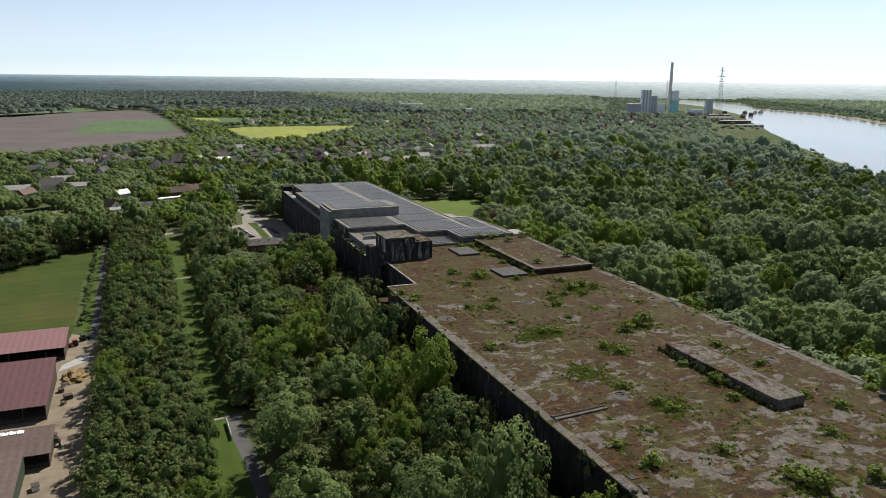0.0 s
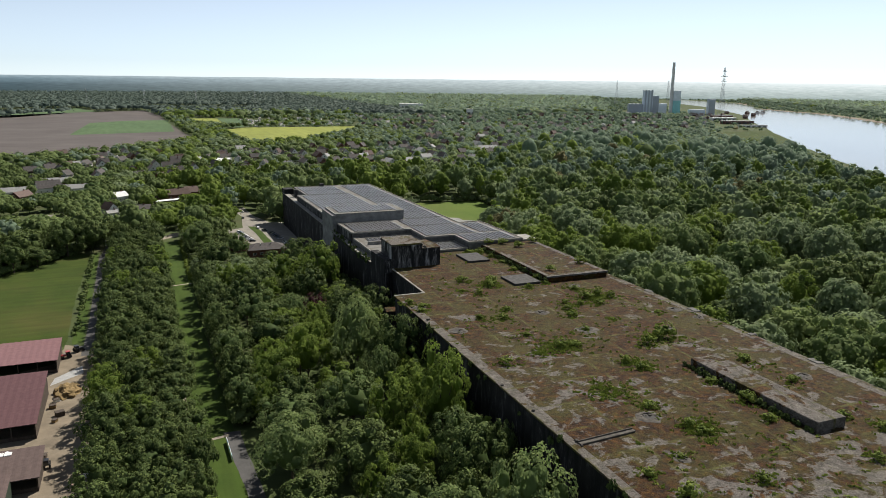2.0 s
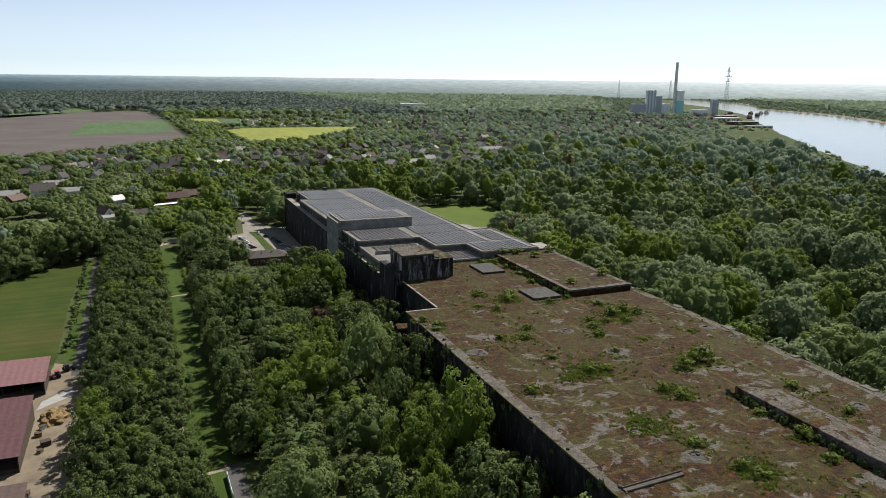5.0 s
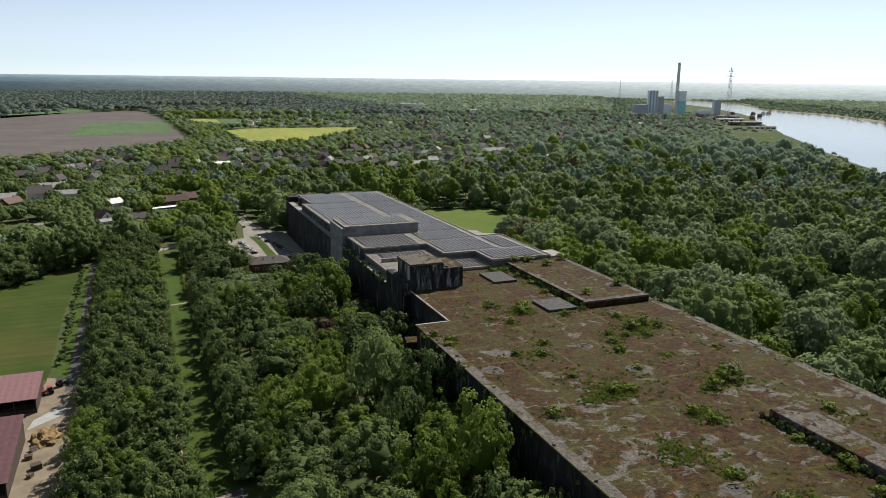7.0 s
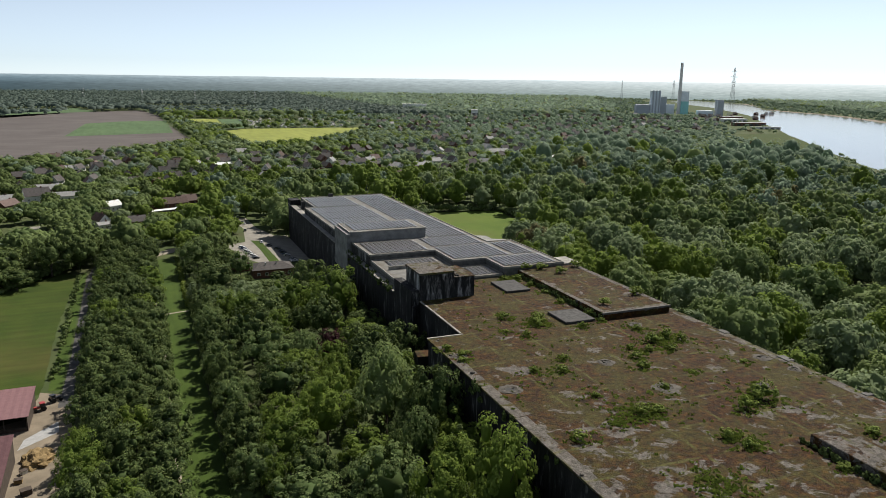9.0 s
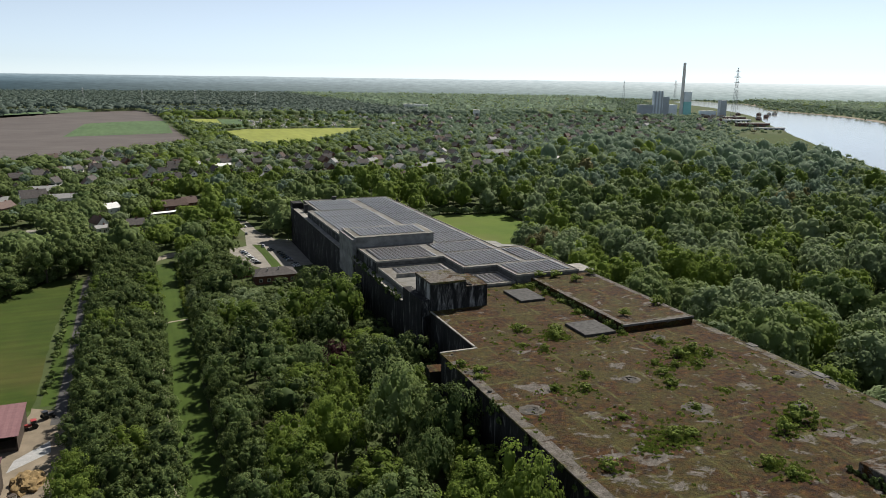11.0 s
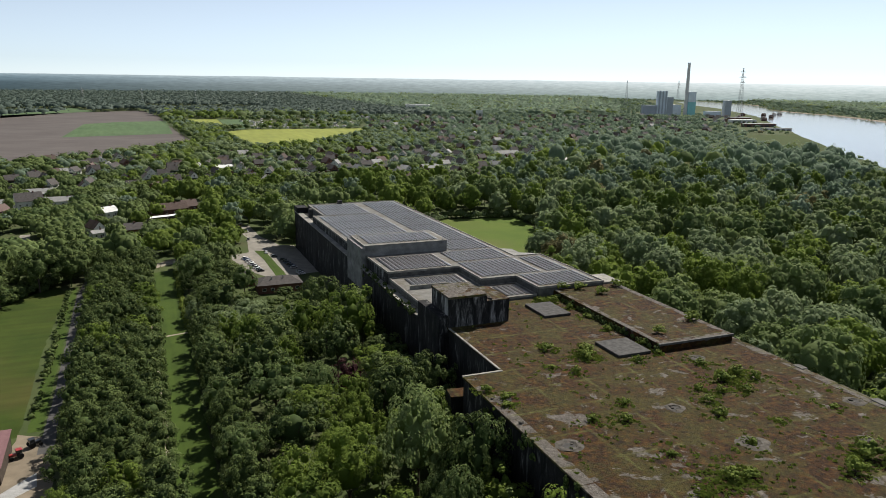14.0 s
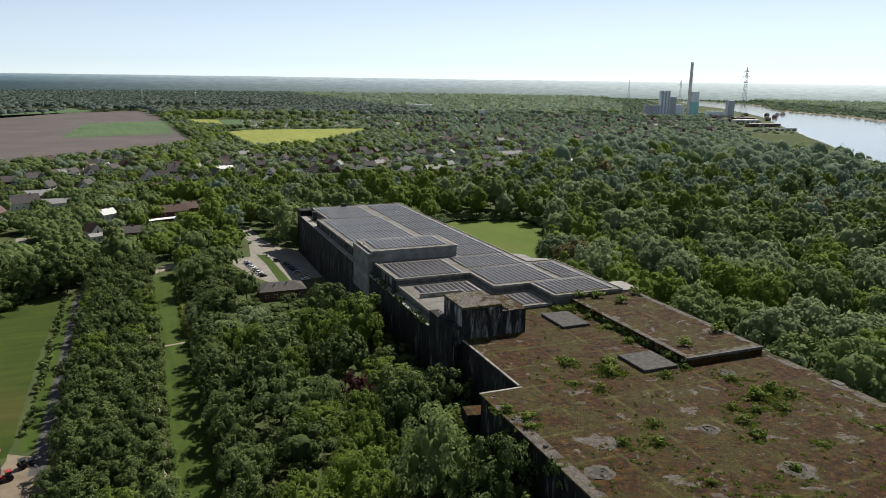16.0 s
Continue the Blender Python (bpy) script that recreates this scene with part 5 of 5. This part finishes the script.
for near, far, tries, r0, r1 in ((100, 480, 14000, 3.8, 10.5), (480, 900, 12000, 5.2, 11.0), (900, 1700, 20000, 6.5, 12.0), (1700, 4450, 40000, 13.0, 21.0)):
    ds = np.sqrt(rng.uniform(near ** 2, far ** 2, tries))
    az = np.radians(rng.uniform(-13, 68 if far < 500 else 57, tries))
    rs = r1 - (r1 - r0) * (np.arange(tries) / tries) ** 0.7
    us = rng.uniform(size=(tries, 4))
    for d, a, r, u in zip(ds, az, rs, us):
        x, y = -84 + d * math.sin(a), -225 + d * math.cos(a)
        r *= 0.85 + 0.3 * u[0]
        cap = 99.0
        village = y > 520 and x < village_edge(y) and x > -260 and y < 1780
        if village:
            if u[1] < 0.2:
                continue
            r = min(r, 6.6)
        elif x < -95 and 240 < y < 860:
            if u[1] < 0.12:
                continue
        if village or x < -40 and y > 300:
            cap = sight(x, y, d, r)
            if cap < 3.5:
                continue
            r = min(r, 1.5 + 0.55 * cap)
        if x < 5 and y < 250 and x > -70 and near == 100:
            r = min(r, 9.0)
            if x - 0.88 * r < -67.2 or x + 0.6 * r > (0 if y < 0 else 9):
                continue
        if x > 97 and near == 100:
            r *= 1.3
            if r < 6.5:
                continue
        if not free(x, y) or not room(x, y, r):
            continue
        occupy(x, y, r)
        kind = kind_at(x, y)
        # farther trees more often get the leaf colour with haze painted in
        haze_share = min(0.88, (d - 480) / 700 + (0.2 if x > 400 else 0.0))
        if d > 480 and u[3] < haze_share * min(1.0, max(0.12, (x - 100) / 500)):
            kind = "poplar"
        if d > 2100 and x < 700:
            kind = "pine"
        h = (6.0 + 1.25 * r) * ((0.66 + 0.68 * u[2]) if x < 97 else (0.8 + 0.42 * u[2]))
        if kind == "willow":
            h *= 0.9
        if x > 97 and not village:
            h *= 1.28
        if -36 < x < 6 and y < 20:
            h *= 1.25 + 0.25 * u[3]
        if -46 < x < 6 and 136 < y < 185:
            h, r = min(h, 6.5), min(r, 4.6)
        if d > 1700:
            h = 15 + 4.5 * u[2]
        if x < -60 and 285 < y < 700:
            h = min(h, 11.5)
        if village:
            h = min(h, 4.5 + r * 1.0)
        h = min(h, cap)
        if x > 500 and d > 850:
            bank = from_bank(x, y)
            if (bank < 12 or y > 1100 and bank < 120) and u[0] < 0.72 or y > 1450 and bank < 170:
                continue
            if bank < 60:
                kind, h, r = "willow", min(h, 5.5), min(r, 4.0)
            if d > 1200 and bank < 420:
                h = min(h, 6 + 0.015 * bank)
                r = min(r, 7.0)
        if x < 5 and y < 235 and near == 100:
            plant(kind, x, y, h, r, group="woodland trees")
        else:
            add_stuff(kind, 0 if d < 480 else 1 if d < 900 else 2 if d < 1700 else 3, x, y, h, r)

# scrub that fills the gaps of the wood and the border of the clearing
for d, a, u, q in zip(np.sqrt(rng.uniform(130 ** 2, 560 ** 2, 1700)), np.radians(rng.uniform(18, 66, 1700)), rng.uniform(size=1700), rng.uniform(size=1700)):
    x, y = -84 + d * math.sin(a), -225 + d * math.cos(a)
    if x > 99 and free(x, y) and room(x, y, 0.0):
        add_stuff(("willow", "oak", "linden", "willow")[int(4 * u)], 2, x, y, 3.0 + 4.0 * q, 2.2 + 2.2 * q)
CLEARING_EDGE = [(84, 134), (130, 170), (155, 230), (196, 298), (199, 342), (140, 353), (108, 342), (80, 302)]
for (ax, ay), (bx, by) in zip(CLEARING_EDGE, CLEARING_EDGE[1:]):
    n = int(math.hypot(bx - ax, by - ay) / 2.6)
    for i in range(n):
        t = (i + rng.uniform(0, 1)) / n
        add_stuff(("oak", "willow", "maple")[i % 3], 1, ax + t * (bx - ax) + rng.uniform(-2, 2), ay + t * (by - ay) + rng.uniform(-2, 2), rng.uniform(3.0, 7.5), rng.uniform(2.4, 4.2))

# shrubs and saplings at the foot of the walls and along the meadow edge
for i in range(150):
    y = -150 + i * 1.3
    if rng.random() < 0.55:
        add_stuff("maple" if rng.random() < 0.6 else "linden", 1, -3.5 - rng.uniform(0, 5), y, rng.uniform(10, 20), rng.uniform(2.5, 4.5))
for i in range(90):
    if rng.random() < 0.6:
        add_stuff("maple", 2, -118.5 + rng.uniform(-1.0, 1.0), 70 + i * 1.75, rng.uniform(0.8, 2.6), rng.uniform(0.6, 1.4))
for i in range(150):
    add_stuff("maple" if i % 3 else "oak", 1, rng.uniform(-64.5, -59), -36 + i * 1.2, rng.uniform(2.5, 5.0), rng.uniform(2.0, 3.4))
EDGE = [(-330, 187), (-166, 189), (-146, 210), (-127, 241), (-116, 250)]
for (ax, ay), (bx, by) in zip(EDGE, EDGE[1:]):
    n = int(math.hypot(bx - ax, by - ay) / 2.2)
    for i in range(n):
        t = (i + rng.uniform(0, 1)) / n
        add_stuff("maple" if i % 4 else "oak", 1, ax + t * (bx - ax) + rng.uniform(-2, 1), ay + t * (by - ay) + rng.uniform(-1, 4), rng.uniform(2.5, 7.0), rng.uniform(2.2, 4.0))
for i in range(80):
    add_stuff("shrub", 2, -66.8 + rng.uniform(-0.6, 0.6), 146 + i * 1.3, rng.uniform(1.0, 1.8), rng.uniform(0.8, 1.3))


def ivy(x, y, z, r, lean):
    """A clump of leaves that hangs over an edge."""
    v, f, leafy = tree_arrays(rng, "shrub", r * 2, r, 5, 3, 6, 0.6, 0.5, 0, 0.6, None)
    STUFF.setdefault(("maple", 9), []).append((v * (lean, 1, 1.2) + (x, y, z - r), f, np.full(len(f), rng.uniform(0, 0.5)), leafy))


for i in range(130):
    y = -200 + i * 1.55
    if noise.noise((y * 0.07, 2, 2)) > -0.05 and rng.random() < 0.5:
        ivy(-0.9, y + rng.uniform(-1, 1), R - abs(rng.normal()) * 2.2, rng.uniform(0.5, 1.5), 0.6)
for i in range(60):
    y = 60 + i * 1.25
    if rng.random() < 0.6:
        ivy(9.0 + rng.uniform(-0.8, 1.2), y, 24.4 - abs(rng.normal()) * 1.0, rng.uniform(0.4, 1.3), 0.8)
for i in range(40):
    ivy(98.2, -150 + i * 5.2 + rng.uniform(-2, 2), R - abs(rng.normal()) * 1.0, rng.uniform(0.5, 1.6), 0.7)
for i in range(26):
    ivy(64.4, -2 + i * 2.4 + rng.uniform(-1, 1), R + 0.6, rng.uniform(0.5, 1.3), 0.8)
for i in range(30):
    ivy(57.6, -142 + i * 1.5 + rng.uniform(-1, 1), R + 0.3, rng.uniform(0.4, 1.1), 0.8)
TEXT = {"maple": "dense dark green broadleaf woodland", "linden": "light green broadleaf woodland", "oak": "olive green broadleaf woodland", "willow": "grey-green willow woodland by the river", "alder": "brownish olive broadleaf woodland", "pine": "distant conifer forest with needles coloured bluish for haze", "poplar": "broadleaf woodland paled in its leaf colour for haze", "shrub": "low green hedge along the grass"}
for (kind, tier), parts in STUFF.items():
    off, vs, fs, ts, ls = 0, [], [], [], []
    for v, f, t, leafy in parts:
        vs.append(v), fs.append(f + off), ts.append(t), ls.append(leafy)
        off += len(v)
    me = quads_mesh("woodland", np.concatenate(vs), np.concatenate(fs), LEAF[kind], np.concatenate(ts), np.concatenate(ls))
    if tier == 9:
        tagged(new("ivy", me), "ivy and weeds hanging over the concrete edges", "ivy", kind="stuff")
        continue
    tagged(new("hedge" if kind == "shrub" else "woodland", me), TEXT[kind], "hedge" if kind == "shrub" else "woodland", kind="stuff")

# ---- growth and craters on the mossy roof ----
SHRUBS_NEAR = [(51.7, -177.5, 3.7), (37.6, -175.7, 4.1), (36.5, -171.7, 5.0), (60.4, -158.0, 2.4), (29.4, -156.0, 2.3), (10.6, -155.0, 3.3), (75.8, -148.0, 2.4), (8.3, -145.1, 2.1), (20.4, -141.3, 1.5), (72.6, -139.3, 2.7), (53.3, -134.3, 2.5), (33.1, -133.7, 2.8), (31.9, -129.7, 2.2), (56.4, -123.6, 3.0), (78.2, -117.7, 2.2), (29.8, -117.3, 2.6), (77.5, -100.0, 3.1), (43.9, -95.0, 2.5), (42.6, -89.3, 2.6), (56.5, -110.0, 2.4)]
SHRUBS_MIDDLE = [(59.0, -78.2, 3.5), (8.7, -77.8, 3.2), (67.2, -75.0, 5.4), (35.7, -71.5, 2.7), (31.6, -71.1, 3.4), (47.8, -59.9, 2.0), (25.9, -58.0, 1.6), (62.7, -53.5, 1.4), (82.6, -52.5, 1.8), (51.0, -45.3, 2.7), (26.6, -39.7, 2.5), (53.9, -38.2, 2.5), (18.7, -36.8, 2.1), (68.9, -35.9, 2.6), (61.4, -34.4, 2.2), (32.0, -31.7, 1.8), (56.8, -30.7, 1.9), (77.9, -30.0, 2.4), (67.9, -28.2, 4.0), (74.3, -26.2, 3.3)]
SHRUBS_FAR = [(4.9, -17.6, 2.4), (70.2, -15.8, 2.4), (31.3, -8.9, 2.2), (54.0, -8.1, 2.0), (26.8, -3.2, 1.6), (40.6, -0.1, 4.0), (42.6, 3.9, 3.4), (63.8, -4.6, 1.8), (64, 3.5, 2.0), (32.6, 10.1, 3.1), (61.5, 20.0, 2.2), (63.0, 34.0, 2.4), (62, 45, 2.0), (61, 55, 3.2), (57, 57, 2.6), (1.5, -12, 2.4), (2.5, -22, 2.0)]
for x, y, r in SHRUBS_NEAR + SHRUBS_MIDDLE + SHRUBS_FAR:
    plant("shrub", x, y, r * rng.uniform(0.55, 1.05), r * 0.64, R, "roof shrubs")
for x, y, r in ((71.5, 5.8, 2.4), (91.0, 12.9, 3.0), (79.9, 50.4, 2.8), (91.3, 57.7, 3.2), (75.3, 58.9, 2.8), (69, 61, 2.6)):
    plant("shrub", x, y, r, r * 0.85, 28.5, "roof shrubs")


def tufts():
    """Grass and low weeds in patches on the roof."""
    spots = [(26.9, -105.5, 7.5, 150), (30.7, -70.8, 6.5, 120), (34.2, -132.4, 6.0, 110), (22.8, -73.7, 4.0, 50), (66, -73, 6, 60), (72, -28, 6, 100), (41, 1, 5, 70), (30, 52, 5, 40), (62, 58, 5, 70), (45, -92, 5, 60)]
    ps = []
    spots += [(x, y, 1.6 * r, int(9 * r)) for x, y, r in SHRUBS_NEAR + SHRUBS_MIDDLE + SHRUBS_FAR]
    for x, y, r, n in spots:
        q = rng.normal(size=(n, 2)) * r * 0.5 + (x, y)
        ps.append(q)
    q = np.stack([rng.uniform(1, 96, 1500), rng.uniform(-190, 58, 1500)], 1)
    keep = [noise.noise((a * 0.06, b * 0.06, 9)) > 0.05 and (b < 0 or a > 14) and not (57 < a < 69 and -145 < b < -97) and not (48 < a < 95 and b > -5) for a, b in q]
    ps.append(q[np.array(keep)])
    p = np.concatenate(ps)
    p = np.repeat(p, 5, 0) + rng.normal(size=(len(p) * 5, 2)) * 0.35
    n = len(p)
    a = rng.uniform(0, 6.28, n)
    s, h = rng.uniform(0.2, 0.5, n), rng.uniform(0.15, 0.5, n)
    w = np.stack([np.cos(a) * s, np.sin(a) * s, np.zeros(n)], 1)
    base = np.concatenate([p, np.full((n, 1), R - 0.02)], 1)
    tip = np.stack([rng.normal(size=n) * 0.12, rng.normal(size=n) * 0.12, h], 1)
    v = np.stack([base - w, base + w, base + w * 0.8 + tip, base - w * 0.8 + tip], 1).reshape(-1, 3)
    me = quads_mesh("weeds", v, np.arange(n * 4).reshape(-1, 4), LEAF["shrub"], rng.uniform(0, 0.8, n), np.ones(n))
    tagged(new("weeds", me), "tufts of grass and weeds on the mossy roof", "weeds", kind="stuff")


tufts()
# near-black: the shade inside holes put into a colour
HOLLOW_DARK = worn("hollow_dark", (0.030, 0.028, 0.026), 0.5, 0.8)
SCAR = worn("bare_concrete_scar", (0.080, 0.072, 0.062), 0.5, 0.8, 0.9, 0.2, 0.0, 0.6)


def crater(x, y, r, label):
    """A round shell hole: broken raised lip, flat floor coloured dark as a shaded hollow, lumps of concrete."""
    ob = thing("crater", label, "crater", (x, y, R), group="roof craters")
    bm = bmesh.new()
    rings = []
    for k, (q, z) in enumerate(((0.55, 0.02), (0.72, 0.28), (0.9, 0.2), (1.2, 0.012))):
        rings.append([bm.verts.new((q * r * (1 + 0.4 * noise.noise((math.cos(a) * 1.5 + x, math.sin(a) * 1.5, k))) * math.cos(a), q * r * (1 + 0.4 * noise.noise((math.cos(a) * 1.5 + x, math.sin(a) * 1.5, k))) * math.sin(a), z * (1 + 0.5 * noise.noise((a * 2, x, k))))) for a in [i * 6.2832 / 22 for i in range(22)]])
    for a, b in zip(rings, rings[1:]):
        for i in range(22):
            bm.faces.new((a[i], b[i], b[(i + 1) % 22], a[(i + 1) % 22]))
    part("lip", bm, SCAR, ob, "broken bare concrete lip")
    bm = bmesh.new()
    bm.faces.new([bm.verts.new((0.6 * r * math.cos(i * 0.2856), 0.6 * r * math.sin(i * 0.2856), 0.012)) for i in range(22)])
    part("floor", bm, HOLLOW_DARK, ob, "flat disc coloured dark for the shade in the hollow")
    for i in range(7):
        a, q, s = rng.uniform(0, 6.28), rng.uniform(0.2, 1.0) * r, rng.uniform(0.15, 0.4)
        cx, cy = q * math.cos(a), q * math.sin(a)
        part("chunk", boxed(cx - s, cx + s, cy - s * 0.7, cy + s * 0.7, 0.0, s, bevel=s * 0.25), SCAR, ob)
    return ob


for x, y, r in ((6.5, -45.9, 2.8), (47.8, -59.9, 3.0), (42.9, -38.0, 2.2), (73.2, -11.6, 2.0), (74.9, -67.9, 1.6), (91.1, -51.6, 2.4), (93, -62, 1.6), (84.2, -116.0, 2.2), (26.0, -121.8, 2.8), (19.8, -142.0, 1.6), (3.4, -18, 2.2)):
    crater(x, y, r, "round shell crater with a broken concrete lip")
for x, y in ((3.3, -161.9), (3.4, -157.8)):
    hole = thing("vent_hole", "small square roof opening shown by a dark-coloured block", "opening", (x, y, R))
    # solid block, its dark colour stands for the shade in the opening
    part("pit", boxed(-0.8, 0.8, -0.6, 0.6, -0.5, 0.13), HOLLOW_DARK, hole)
    for s in (-1, 1):
        part("kerb", boxed(-1.1, 1.1, s * 0.75 - 0.15, s * 0.75 + 0.15, -0.1, 0.2, bevel=0.03), SCAR, hole)
beam = thing("fallen_beam", "long fallen concrete beam lying on the roof", "beam", (9.8, -127.8, R), 4)
part("beam", boxed(-8, 8, -0.55, 0.55, -0.05, 0.45, bevel=0.08), SCAR, beam)
part("lip", boxed(-8, 8, 0.6, 0.9, -0.05, 0.75, bevel=0.06), SCAR, beam)
# broken stones on the tower and along the roof's edges
for i in range(26):
    x, y, z = (rng.uniform(26.2, 28.4), rng.uniform(41, 55), 34.2) if i < 12 else (rng.uniform(0.2, 2.5), rng.uniform(-190, -2), R)
    s = rng.uniform(0.2, 0.7)
    rock = part("concrete_lump", boxed(-s, s, -s * 0.8, s * 0.8, -0.05, s * 1.1, bevel=s * 0.3), SCAR)
    rock.matrix_basis = pose(x, y, z, 0, 0, rng.uniform(0, 90))
    tagged(rock, "broken lump of weathered concrete", "rubble", "concrete lumps")

# ---- distance ----
k = Mat("distant_haze", 1.0, 0.0, 0.0)
sep = k.n.new("ShaderNodeSeparateXYZ")
k.l.new(k.at, sep.inputs[0])
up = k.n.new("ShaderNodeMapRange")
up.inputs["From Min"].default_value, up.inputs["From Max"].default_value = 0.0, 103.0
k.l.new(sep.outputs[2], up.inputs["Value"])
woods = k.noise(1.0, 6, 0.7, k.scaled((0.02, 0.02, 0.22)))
# haze painted as glow: paler upwards and towards the right
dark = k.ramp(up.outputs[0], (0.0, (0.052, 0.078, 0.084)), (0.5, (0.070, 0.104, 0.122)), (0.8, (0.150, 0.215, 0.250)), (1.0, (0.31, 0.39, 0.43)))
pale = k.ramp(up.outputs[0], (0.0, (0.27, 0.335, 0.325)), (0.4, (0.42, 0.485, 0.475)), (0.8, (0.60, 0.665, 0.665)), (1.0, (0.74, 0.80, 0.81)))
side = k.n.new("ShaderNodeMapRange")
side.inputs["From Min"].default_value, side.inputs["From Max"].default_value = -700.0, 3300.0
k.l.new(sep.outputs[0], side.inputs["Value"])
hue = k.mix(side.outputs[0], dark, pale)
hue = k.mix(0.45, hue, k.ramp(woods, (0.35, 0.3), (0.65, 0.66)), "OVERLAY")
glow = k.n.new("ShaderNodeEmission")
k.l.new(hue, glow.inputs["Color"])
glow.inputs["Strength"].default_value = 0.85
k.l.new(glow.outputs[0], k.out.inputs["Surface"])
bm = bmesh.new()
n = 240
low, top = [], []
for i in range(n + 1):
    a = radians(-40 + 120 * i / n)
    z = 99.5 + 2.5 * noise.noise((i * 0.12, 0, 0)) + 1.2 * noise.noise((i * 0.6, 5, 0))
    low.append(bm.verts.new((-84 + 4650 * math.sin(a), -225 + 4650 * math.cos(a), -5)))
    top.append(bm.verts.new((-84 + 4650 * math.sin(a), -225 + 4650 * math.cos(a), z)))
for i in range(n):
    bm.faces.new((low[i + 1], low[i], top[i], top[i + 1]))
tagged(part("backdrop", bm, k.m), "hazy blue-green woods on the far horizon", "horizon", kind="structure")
